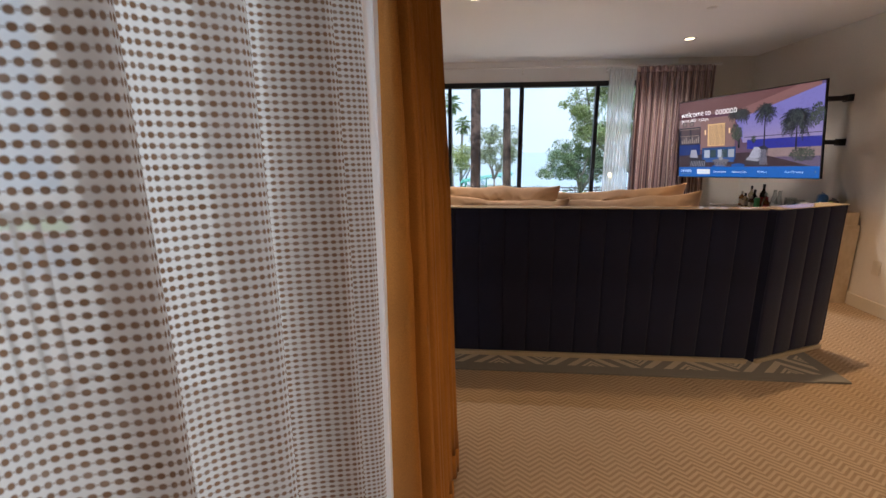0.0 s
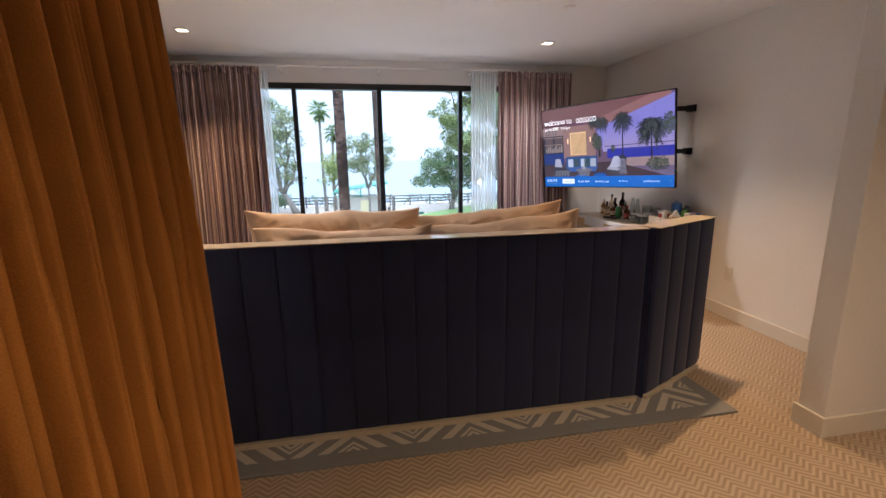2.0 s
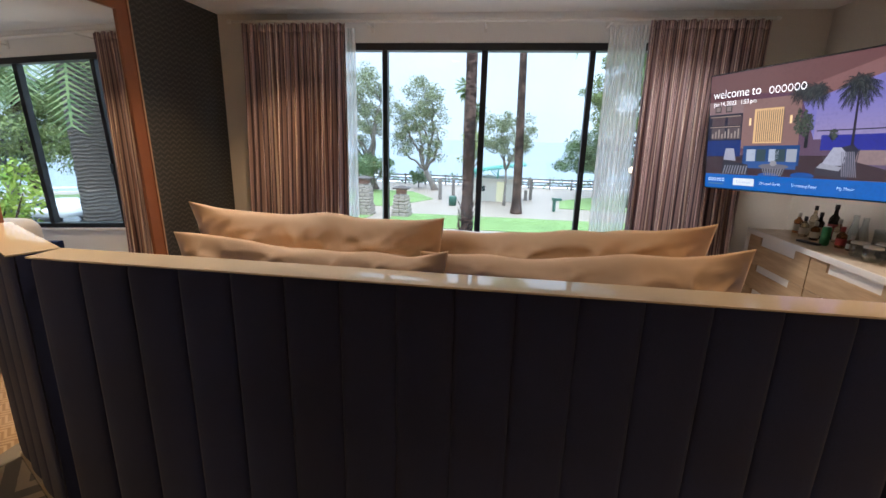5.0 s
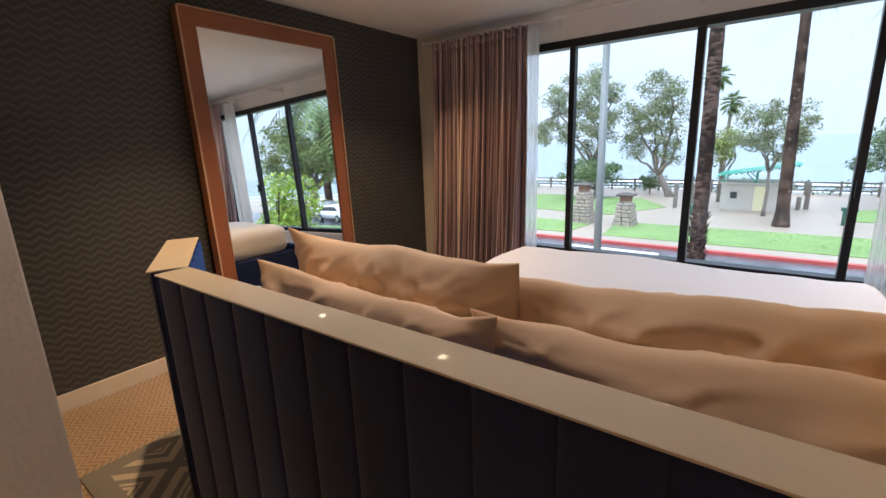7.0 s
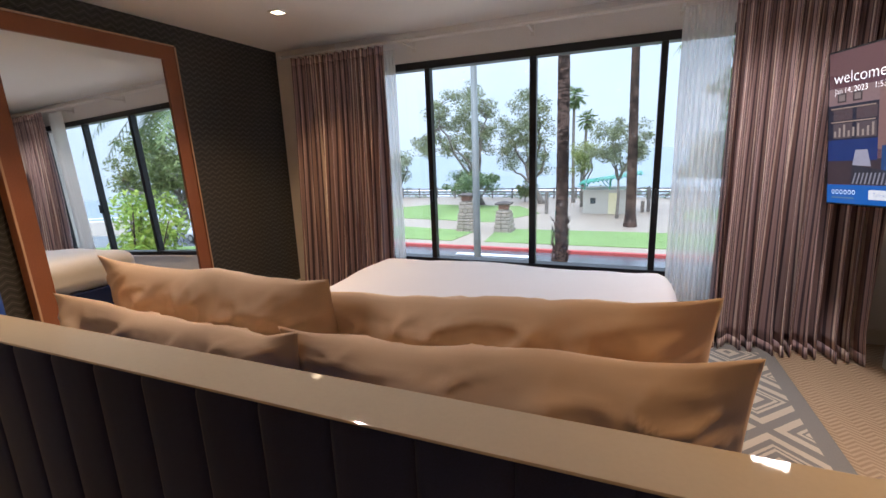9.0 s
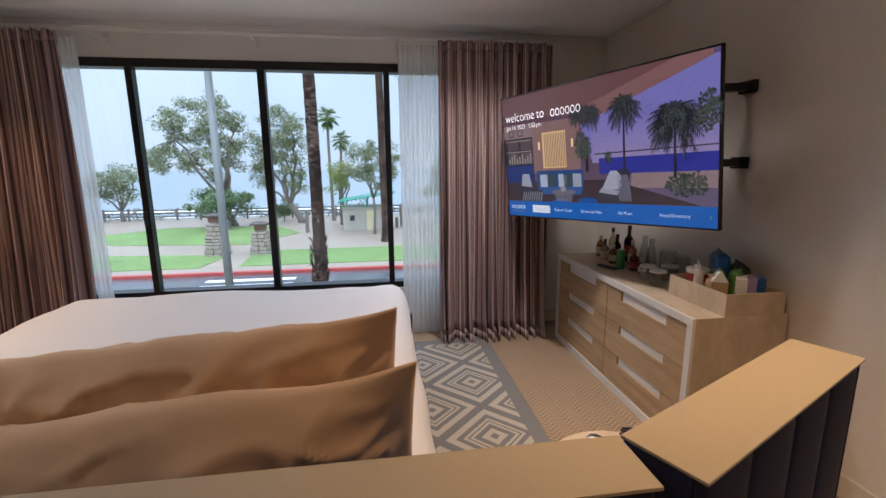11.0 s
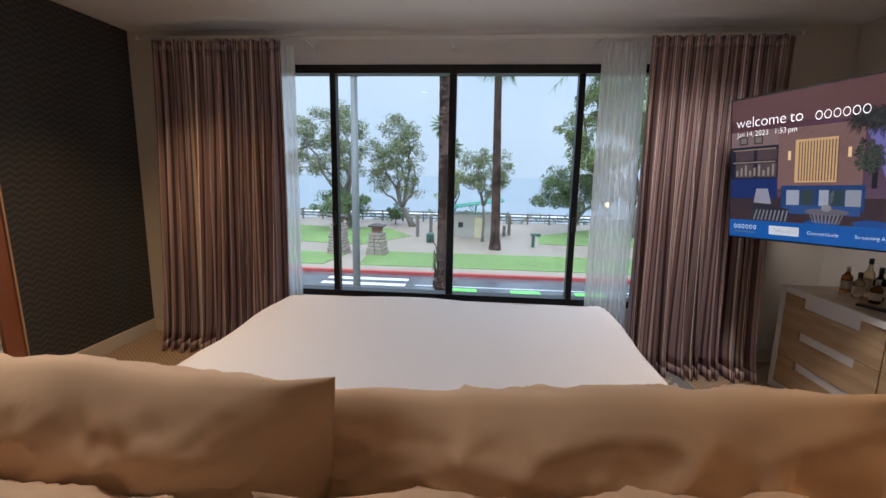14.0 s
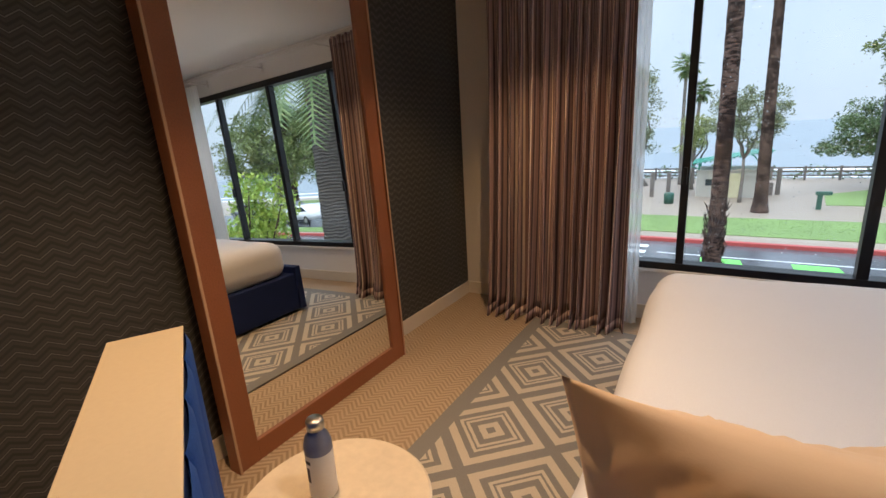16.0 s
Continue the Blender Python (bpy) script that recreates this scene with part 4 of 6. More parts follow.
S("picture_area", 0, 0, 0, 0, (0.09, 0.08, 0.11), 7, 0.8, [(0.54, 0.16), (0.66, 0.13), (0.66, 0.19), (0.54, 0.22)])
ell = lambda cx_, cz_, rx, rz: [(cx_ + rx * math.cos(2 * math.pi * i / 24), cz_ + rz * math.sin(2 * math.pi * i / 24)) for i in range(24)]
S("picture_area", 0, 0, 0, 0, (0.10, 0.09, 0.12), 8, 0.8, [(0.30, 0.21), (0.42, 0.21), (0.40, 0.13), (0.32, 0.13)])
S("picture_area", 0, 0, 0, 0, (0.34, 0.31, 0.36), 9, 0.8, ell(0.36, 0.21, 0.07, 0.022))
S("picture_area", 0, 0, 0, 0, (0.65, 0.60, 0.62), 10, 0.8, ell(0.36, 0.235, 0.016, 0.022))
S("picture_area", 0, 0, 0, 0, (0.02, 0.16, 0.62), 9, 0.8, ell(0.34, 0.135, 0.05, 0.022))
S("picture_area", 0, 0, 0, 0, (0.02, 0.16, 0.62), 9, 0.8, ell(0.49, 0.145, 0.05, 0.025))

# woven side of the armchair, its cushion, and the lattice drum of the table
for i in range(8):
    S("picture_area", 0, 0, 0, 0, (0.05, 0.05, 0.09), 8 + 0.05 * i, 0.8, [(0.632 + 0.007 * i, 0.15), (0.635 + 0.007 * i, 0.15), (0.652 + 0.006 * i, 0.35), (0.649 + 0.006 * i, 0.35)])
    S("picture_area", 0, 0, 0, 0, (0.55, 0.5, 0.6), 8.5 + 0.05 * i, 0.8, [(0.690 - 0.007 * i, 0.15), (0.693 - 0.007 * i, 0.15), (0.676 - 0.006 * i, 0.33), (0.673 - 0.006 * i, 0.33)])
    S("picture_area", 0, 0, 0, 0, (0.5, 0.46, 0.52), 9.2 + 0.05 * i, 0.8, [(0.308 + 0.013 * i, 0.195), (0.311 + 0.013 * i, 0.195), (0.323 + 0.010 * i, 0.135), (0.320 + 0.010 * i, 0.135)])
    S("picture_area", 0, 0, 0, 0, (0.5, 0.46, 0.52), 9.7 + 0.05 * i, 0.8, [(0.410 - 0.013 * i, 0.195), (0.413 - 0.013 * i, 0.195), (0.400 - 0.010 * i, 0.135), (0.397 - 0.010 * i, 0.135)])
S("picture_area", 0, 0, 0, 0, (0.75, 0.72, 0.8), 9, 0.8, [(0.545, 0.21), (0.63, 0.19), (0.64, 0.22), (0.56, 0.245)])
# framed pictures and shelf lights on the pictured wall
for a in (0.035, 0.095):
    S("picture_area", a, a + 0.035, 0.675, 0.735, (0.12, 0.07, 0.07), 5)
    S("picture_area", a + 0.006, a + 0.029, 0.685, 0.725, (0.6, 0.45, 0.40), 6)
for v_ in (0.545, 0.635):
    S("picture_area", 0.01, 0.18, v_, v_ + 0.008, (0.85, 0.6, 0.45), 6)


def screen_palm(px, top, foot, r, lift, seed, fronds=30):
    rng = random.Random(seed)
    S("picture_area", 0, 0, 0, 0, (0.05, 0.04, 0.07), lift, 0.8, [(px - 0.005, foot), (px + 0.005, foot), (px + 0.0035, top), (px - 0.0035, top)])
    dark_, pale_ = [], []
    for i in range(fronds):
        a = math.pi * (-0.42 + 1.84 * i / (fronds - 1)) + rng.uniform(-0.08, 0.08)
        l_ = r * rng.uniform(0.75, 1.1)
        at_ = lambda s_: (px + l_ * s_ * math.cos(a), top + 1.7 * l_ * (s_ * math.sin(a) - 0.45 * s_ * s_))
        for q in range(16):
            s0, s1 = q / 16, (q + 1) / 16
            (x0, z0), (x1, z1) = at_(s0), at_(s1)
            for sg in (-1, 1):
                w_ = 0.030 * r / 0.08 * math.sin(math.pi * (0.12 + 0.84 * s0)) * rng.uniform(0.6, 1.2)
                tip_ = (x1 + 0.6 * (x1 - x0) - sg * w_ * 0.5 * math.sin(a), z1 + 0.6 * (z1 - z0) + sg * w_ * math.cos(a) - 0.6 * w_)
                (dark_ if rng.random() < 0.86 else pale_).append([(x0, z0), (x1, z1), tip_])
    screen_many(dark_, (0.02, 0.028, 0.034), lift + 1)
    screen_many(pale_, (0.14, 0.16, 0.15), lift + 2)


screen_palm(0.665, 0.79, 0.37, 0.075, 8, 1)
screen_palm(0.86, 0.68, 0.40, 0.105, 8, 2, 40)
screen_palm(0.455, 0.80, 0.72, 0.05, 7, 4)
screen_palm(0.515, 0.78, 0.70, 0.06, 7, 3)


def screen_bush(px, pz, rx, rz, lift, seed, count=650):
    rng = random.Random(seed)
    sets = ([], [], [])
    for _ in range(count):
        a, q = rng.uniform(0, 6.28), rng.random() ** 0.6
        wob_ = 0.8 + 0.35 * noise.noise(Vector((3 * math.cos(a), 3 * math.sin(a), seed)))
        bx, bz, s = px + rx * q * wob_ * math.cos(a), pz + rz * q * wob_ * math.sin(a), rng.uniform(0.002, 0.006)
        tw = rng.uniform(0, 3)
        rng.choice(sets).append([(bx + s * math.cos(tw + j * 1.57) * (1 if j % 2 else 0.5), bz + 1.6 * s * math.sin(tw + j * 1.57)) for j in range(4)])
    for j, (pol, c) in enumerate(zip(sets, ((0.02, 0.03, 0.03), (0.05, 0.07, 0.05), (0.14, 0.17, 0.12)))):
        screen_many(pol, c, lift + j)


screen_bush(0.475, 0.55, 0.05, 0.12, 9, 1)
screen_bush(0.97, 0.68, 0.05, 0.14, 9, 2)
screen_bush(0.90, 0.26, 0.09, 0.09, 9, 3)
screen_bush(0.595, 0.45, 0.020, 0.05, 9, 4, 120)
S("picture_area", 0.485, 0.50, 0.36, 0.46, (0.03, 0.03, 0.04), 9)
S("picture_area", 0.855, 0.866, 0.30, 0.42, (0.03, 0.025, 0.05), 9)
S("picture_area", 0, 0, 0, 0, (0.05, 0.04, 0.08), 9, 0.8, [(0.53, 0.478), (1.0, 0.485), (1.0, 0.492), (0.53, 0.486)])
# menu bar
S("picture_area", 0, 1, 0.0, 0.128, (0.008, 0.22, 0.85), 12, 0.9)
S("picture_area", 0.165, 0.275, 0.035, 0.098, (1.0, 1.0, 1.0), 13, 1.5)


def word_mesh(word, size):
    cu = bpy.data.curves.new("lettering", "FONT")
    cu.body, cu.size, cu.offset = word, size, -0.014 * size
    tmp = bpy.data.objects.new("lettering", cu)
    scene.collection.objects.link(tmp)
    dg = bpy.context.evaluated_depsgraph_get()
    me = bpy.data.meshes.new_from_object(tmp.evaluated_get(dg))
    bpy.data.objects.remove(tmp)
    return me, max(v.co.x for v in me.vertices)


def screen_text(words, u, v, size, color=(0.85, 0.87, 0.9), lift=14, align="LEFT", squeeze=0.9):
    """One lettering part for each word, set side by side."""
    made, x = [], 0.0
    for w_ in words.split(" "):
        if w_:
            me, wide = word_mesh(w_, size)
            made.append((me, x))
            x += wide + 0.26 * size
        else:
            x += 0.3 * size
    x0 = -SW + 2 * SW * u - (x * squeeze / 2 if align == "CENTER" else 0.0)
    for me, dx in made:
        me.materials.clear()
        me.materials.append(SCREEN_MATS.setdefault(("text", color), glow("screen_lettering", color, 0.34)))
        ob = new("lettering", me)
        ob.parent = tv
        ob.matrix_basis = pose(x0 + dx * squeeze, 0.003 - lift * 0.0002, -SH + 2 * SH * v, 90, 0, 0) @ Matrix.Diagonal((squeeze, 1, 1, 1))


screen_text("welcome to", 0.02, 0.80, 0.085)
for i in range(6):
    screen_ring(0.322 + 0.0275 * i, 0.820, 0.0112, 0.028, 0.22, (0.85, 0.87, 0.9), 14)
screen_text("Jan 14, 2023   1:53 pm", 0.025, 0.735, 0.042)
for i in range(6):
    screen_ring(0.026 + 0.0165 * i, 0.078, 0.0062, 0.016, 0.34, (0.7, 0.78, 0.86), 14)
screen_text("Television", 0.22, 0.055, 0.030, (0.1, 0.15, 0.3), 15, "CENTER")
for words, u in (("Channel Guide", 0.355), ("Streaming Apps", 0.505), ("My Music", 0.665), ("Hotel Directory", 0.86)):
    screen_text(words, u, 0.055, 0.027, align="CENTER")
S("picture_area", 0.02, 0.11, 0.035, 0.043, (0.35, 0.5, 0.65), 13, 0.8)
S("picture_area", 0, 0, 0, 0, (0.5, 0.6, 0.7), 13, 0.8, [(0.975, 0.05), (0.985, 0.065), (0.975, 0.08), (0.978, 0.065)])
# wall arms
inv = tm.inverted()
for z in (1.775, 1.395):
    a0 = inv @ Vector((EAST - 0.01, 5.80, z))
    a1 = inv @ Vector((3.58, 6.0, z))
    part("wall_arm", tube([a0, a1], 0.028, 4), black_metal, tv, "black folding wall arm")
for z in (1.775, 1.395):
    part("wall_plate", box(-0.012, 0.012, -0.05, 0.05, -0.03, 0.03, 0.003), black_metal, tv, at=inv @ pose(EAST - 0.013, 5.80, z))

# ---- dresser ----
DX0, DX1, DY0, DY1, DZ = 3.553, 4.04, 5.40, 6.935, 0.70


def plate(outline, x0, x1):
    """A board over an outline of (y, z) pairs, from x0 to x1."""
    bm = bmesh.new()
    f, r = [bm.verts.new((x0, y, z)) for y, z in outline], [bm.verts.new((x1, y, z)) for y, z in outline]
    bm.faces.new(f)
    bm.faces.new(r[::-1])
    for i in range(len(f)):
        j = (i + 1) % len(f)
        bm.faces.new((f[j], f[i], r[i], r[j]))
    bmesh.ops.recalc_face_normals(bm, faces=bm.faces[:])
    return bm


dr = thing("dresser", pose((DX0 + DX1) / 2, (DY0 + DY1) / 2, 0.0), "pale oak six-drawer dresser in a white frame with a stone top", "dresser")
hx, hy = (DX1 - DX0) / 2, (DY1 - DY0) / 2
part("top", box(-hx, hx, -hy, hy, DZ - 0.035, DZ, 0.003), travertine, dr, "pale stone top")
part("side_panel", box(-hx + 0.012, hx, -hy, -hy + 0.03, 0.0, DZ - 0.035, 0.003), travertine, dr, "pale stone side")
part("side_panel", box(-hx + 0.012, hx, hy - 0.03, hy, 0.0, DZ - 0.035, 0.003), travertine, dr, "pale stone side")
fr = box(-hx - 0.004, -hx + 0.012, -hy - 0.002, -hy + 0.036, 0.0, DZ - 0.036, 0.002)
part("front_stile", fr, white_lacquer, dr, "white front edge")
part("front_stile", box(-hx - 0.004, -hx + 0.012, hy - 0.036, hy + 0.002, 0.0, DZ - 0.036, 0.002), white_lacquer, dr, "white front edge")
part("front_rail", box(-hx - 0.005, -hx + 0.012, -hy - 0.002, hy + 0.002, DZ - 0.036, DZ + 0.0015, 0.002), white_lacquer, dr, "white front edge")
part("front_rail", box(-hx - 0.004, -hx + 0.012, -hy + 0.036, hy - 0.036, 0.0, 0.05, 0.002), white_lacquer, dr, "white front edge")
# black body: stands for the shade in the drawer gaps and pull ends
part("carcass_shade", box(-hx + 0.035, hx - 0.01, -hy + 0.03, hy - 0.03, 0.02, DZ - 0.035), rubber_black, dr)
zs = [0.053, 0.245, 0.442, DZ - 0.038]
for y0, y1 in ((-hy + 0.038, -0.004), (0.004, hy - 0.038)):
    for ri in range(3):
        z0, z1 = zs[ri] + 0.002, zs[ri + 1] - 0.002
        yc, pw = (y0 + y1) / 2, 0.21
        hh = 0.05 if ri < 2 else 0.062
        d = part("drawer", plate([(y0, z0), (y1, z0), (y1, z1), (yc + pw, z1), (yc + pw, z1 - hh), (yc - pw, z1 - hh), (yc - pw, z1), (y0, z1)], -hx + 0.004, -hx + 0.026), oak, dr)
        # backing ends short on one side; the black behind is the recess's shadow
        part("pull_recess", box(-hx + 0.010, -hx + 0.0255, yc - pw + 0.001, yc + pw - 0.012, z1 - hh + 0.001, z1 - 0.001), white_lacquer, d, "white backing of the finger pull")


def tinted(name, color, rough=0.08):
    m = bpy.data.materials.new(name)
    m.use_nodes = True
    b = m.node_tree.nodes["Principled BSDF"]
    b.inputs["Base Color"].default_value, b.inputs["Roughness"].default_value = (*color, 1), rough
    b.inputs["Transmission Weight"].default_value, b.inputs["IOR"].default_value = 0.85, 1.3
    return m


amber = tinted("amber_glass", (0.48, 0.22, 0.07))
dark_glass, pale_glass = tinted("dark_glass", (0.03, 0.025, 0.02)), tinted("pale_spirit_glass", (0.72, 0.62, 0.45))
label_cream, label_red = mat("label_cream", (0.62, 0.56, 0.46), 0.6, bump=0), mat("label_red", (0.30, 0.03, 0.025), 0.5, bump=0)
blue_foil, kraft = mat("blue_foil", (0.02, 0.10, 0.30), 0.3, 0.2, bump=0.3, fine=40), mat("kraft_card", (0.42, 0.27, 0.14), 0.7)
white_card, green_card = mat("white_card", (0.68, 0.66, 0.62), 0.6, bump=0), mat("green_pack", (0.10, 0.24, 0.04), 0.5, bump=0.2, fine=40)
violet_card, black_foil = mat("violet_card", (0.32, 0.26, 0.42), 0.6, bump=0), mat("black_foil", (0.02, 0.02, 0.022), 0.35, bump=0.4, fine=40)


def bottle(x, y, h, r, glassm, capm, labelm, words, neck=0.32):
    h, r = h * 0.86, r * 0.9
    t = thing("bottle", pose(x, y, DZ + 0.001), words, "bottle", "bottles on the dresser")
    s, c = h * (1 - neck), 0.035
    part("body", lathe([(0, 0), (r * 0.93, 0), (r, 0.005), (r, s * 0.86), (r * 0.8, s * 0.95), (r * 0.42, s * 1.05), (r * 0.36, h - c)], 20), glassm, t, smooth=True)
    part("cap", lathe([(r * 0.36, h - c), (r * 0.44, h - c + 0.001), (r * 0.44, h - 0.002), (0, h)], 16), capm, t, smooth=True)
    part("label", lathe([(r + 0.0008, s * 0.2), (r + 0.0008, s * 0.66)], 20), labelm, t, smooth=True)


def can(x, y):
    t = thing("soda_can", pose(x, y, DZ + 0.001), "slim green and silver drink can", "can")
    part("body", lathe([(0, 0), (0.022, 0), (0.027, 0.008), (0.027, 0.118), (0.022, 0.13)], 24), green_can, t, smooth=True)
    part("lid", lathe([(0.022, 0.13), (0.0235, 0.133), (0.021, 0.131), (0, 0.130)], 24), steel, t)


green_can = mat("green_can", (0.06, 0.26, 0.10), 0.3, 0.5, bump=0)


def jar(x, y, h=0.085, r=0.045, covered=True):
    t = thing("glass_jar", pose(x, y, DZ + 0.001), "squat clear glass tumbler with a white paper cover" if covered else "tall clear glass tumbler on the dresser", "glass", "tumblers on the dresser")
    part("bowl", lathe([(0, 0), (r * 0.85, 0), (r, 0.01), (r, h), (r - 0.003, h), (r - 0.003, 0.012), (0, 0.008)], 28), clear_glass, t, smooth=True)
    if covered:
        part("cover", lathe([(0, h + 0.006), (r * 0.98, h + 0.006), (r * 1.04, h + 0.003), (r * 1.04, h - 0.006)], 28), white_card, t, "flat white paper cover")


def decanter(x, y):
    t = thing("carafe", pose(x, y, DZ + 0.001), "clear glass water carafe with a tapering neck", "carafe")
    part("flask", lathe([(0, 0), (0.042, 0), (0.045, 0.006), (0.03, 0.10), (0.016, 0.17), (0.018, 0.21), (0.015, 0.21), (0.013, 0.17), (0.027, 0.10), (0.04, 0.01), (0, 0.008)], 28), clear_glass, t, smooth=True)


for bx, by, bh, br_, gm, cm, lm, w in (
    (3.83, 6.80, 0.19, 0.032, amber, steel, label_cream, "squat amber spirit bottle with a cream label"),
    (3.87, 6.70, 0.27, 0.030, pale_glass, rubber_black, label_cream, "tall pale spirit bottle with black cap"),
    (3.79, 6.66, 0.18, 0.031, pale_glass, rubber_black, label_cream, "small pale spirit bottle with black cap"),
    (3.85, 6.60, 0.23, 0.032, dark_glass, rubber_black, label_cream, "dark spirit bottle with a cream label"),
    (3.94, 6.60, 0.30, 0.036, dark_glass, rubber_black, label_red, "tall dark wine bottle with a red label"),
    (3.79, 6.54, 0.16, 0.030, amber, steel, label_cream, "small amber bottle with silver cap"),
    (3.90, 6.48, 0.20, 0.031, pale_glass, steel, label_cream, "clear spirit bottle with silver cap"),
    (3.81, 6.31, 0.17, 0.032, amber, label_red, label_red, "small amber bottle with a red cap and label"),
    (3.82, 6.23, 0.12, 0.028, amber, steel, label_cream, "little amber mixer bottle"),
):
    bottle(bx, by, bh, br_, gm, cm, lm, w)
can(3.75, 6.37)
jar(3.76, 6.08)
jar(3.74, 5.95)
jar(3.87, 6.03, 0.09, 0.047)
jar(3.965, 6.19, 0.15, 0.05, False)
jar(3.97, 6.07, 0.14, 0.05, False)
decanter(3.95, 6.42)
decanter(3.93, 6.31)
rem = thing("remote_control", pose(3.68, 6.41, DZ + 0.001, 0, 0, 20), "slim black remote control lying on the dresser", "remote")
part("shell", box(-0.02, 0.02, -0.075, 0.075, 0, 0.014, 0.005), rubber_black, rem)

# snack tray
tr_ = thing("snack_tray", pose(3.865, 5.605, DZ + 0.001), "pale stone-look open tray full of snack packets", "tray")
tx, ty, th = 0.155, 0.20, 0.105
part("tray_base", box(-tx, tx, -ty, ty, 0, 0.008), travertine, tr_)
for b in ((-tx, tx, -ty, -ty + 0.008), (-tx, tx, ty - 0.008, ty), (-tx, -tx + 0.008, -ty + 0.008, ty - 0.008), (tx - 0.008, tx, -ty + 0.008, ty - 0.008)):
    part("tray_side", box(*b, 0.008, th, 0.002), travertine, tr_)


def pack(kind, x, y, w, d, h, m, label, rz=0.0, tilt=0.0, puffy=False):
    t = thing(kind, pose(3.85 + x, 5.61 + y, DZ + 0.01, tilt, 0, rz), label, "snack", "snacks in the tray")
    if puffy:
        bm = soft_block(w, d, h, d * 0.45, 8, 8, 8, x * 9, 0.006)
        part("bag", bm, m, t, smooth=True)
        part("crimp", box(-w / 2, w / 2, -0.002, 0.002, h - 0.006, h + 0.012), m, t)
    else:
        part("carton", box(-w / 2, w / 2, -d / 2, d / 2, 0, h, 0.002), m, t)
        part("print", box(-w / 2 * 0.7, w / 2 * 0.7, -d / 2 - 0.001, -d / 2, h * 0.45, h * 0.8), label_red if m is not violet_card else white_card, t)


pack("crisp_bag", 0.07, 0.10, 0.19, 0.07, 0.225, blue_foil, "blue foil bag of crisps standing in the tray", 60, puffy=True)
pack("crisp_bag", 0.09, -0.01, 0.15, 0.06, 0.185, black_foil, "black foil snack bag standing in the tray", 65, puffy=True)
pack("crisp_bag", -0.05, 0.10, 0.15, 0.06, 0.165, white_card, "white snack pouch with red print standing in the tray", 55, puffy=True)
pack("snack_packet", 0.01, 0.03, 0.09, 0.05, 0.155, green_card, "dark green snack packet in the tray", 65, puffy=True)
gc = thing("snack_carton", pose(3.81, 5.575, DZ + 0.01, 0, 0, 58), "white and kraft gable-topped snack carton in the tray", "snack", "snacks in the tray")
part("carton", box(-0.04, 0.04, -0.035, 0.035, 0, 0.115, 0.002), kraft, gc)
part("gable", prism([(-0.036, 0.0), (0.036, 0.0), (0.003, 0.052), (-0.003, 0.052)], -0.041, 0.041), white_card, gc, "white folded gable top", at=pose(0, 0, 0.115) @ pose(0, 0, 0, 90, 0, 90))
pack("snack_packet", 0.03, -0.06, 0.07, 0.05, 0.165, green_card, "green snack packet in the tray", 75, puffy=True)
pack("snack_box", 0.01, -0.115, 0.10, 0.045, 0.15, white_card, "white snack box with red print in the tray", 50)
pack("snack_box", 0.055, -0.125, 0.08, 0.04, 0.155, violet_card, "lilac snack box in the tray", 50)
pack("snack_box", 0.10, -0.125, 0.07, 0.035, 0.15, blue_foil, "small blue snack box in the tray", 60)
pack("snack_packet", -0.06, -0.02, 0.08, 0.05, 0.13, kraft, "brown paper snack packet in the tray", 85, puffy=True)
nt = thing("noodle_tub", pose(3.79, 5.70, DZ + 0.01), "white and red paper snack tub standing in the tray", "snack", "snacks in the tray")
part("tub", lathe([(0, 0), (0.042, 0), (0.052, 0.135), (0.055, 0.14)], 28), white_card, nt, smooth=True)
part("band", lathe([(0.0485, 0.085), (0.0535, 0.128)], 28), label_red, nt, "red printed band", True)
part("lid", lathe([(0.055, 0.14), (0.056, 0.148), (0, 0.15)], 28), white_card, nt)

# small things on the bedside tables
cb_ = thing("charging_cable", pose(2.955, 4.832, TZ, 0, 0, -54), "folded black charging cable bundled on the side table", "cable")
part("coil", tube([((0.062 + 0.006 * math.sin(a * 0.83)) * math.cos(a * 0.5), (0.013 + 0.007 * math.sin(a * 0.21)) * math.sin(a * 0.5), 0.014 + 0.011 * math.sin(a * 0.37) + 0.010 * abs(math.sin(a * 0.5))) for a in range(76)], 0.0042, 6), rubber_black, cb_, smooth=True)
part("strap", tube([(0.0, 0.021 * math.cos(a * 0.45), 0.020 + 0.017 * math.sin(a * 0.45)) for a in range(15)], 0.005, 6), rubber_black, cb_, smooth=True)
part("plug", box(0.058, 0.088, -0.009, 0.009, 0.0, 0.016, 0.004), kraft, cb_, "dull gold plug")
ck = thing("alarm_clock", pose(2.985, 4.738, TZ, 0, 0, -6), "flat black alarm clock standing on the side table", "clock")
part("shell", box(-0.072, 0.072, -0.034, 0.034, 0, 0.046, 0.006), rubber_black, ck)
part("dial", box(-0.062, 0.062, -0.0365, -0.0335, 0.006, 0.039, 0.001), black_metal, ck, "dark glossy dial")
for x0, x1 in ((-0.05, -0.02), (-0.01, 0.012), (0.02, 0.034), (0.04, 0.052)):
    part("marking", box(x0, x1, -0.038, -0.0366, 0.010, 0.015), white_card, ck, "small white marking")
nc = thing("note_card", pose(2.79, 4.83, TZ + 0.0005, 0, 0, 35), "folded cream note card on the side table", "card")
part("card", prism([(-0.05, -0.03), (0.05, -0.03), (0.05, 0.03)], 0, 0.0015), white_card, nc)
kb = thing("key_fob", pose(-0.04, 4.555, TZ, 0, 0, 30), "small black object lying on the marble table", "fob")
part("shell", box(-0.02, 0.02, -0.012, 0.012, 0, 0.018, 0.004), rubber_black, kb)
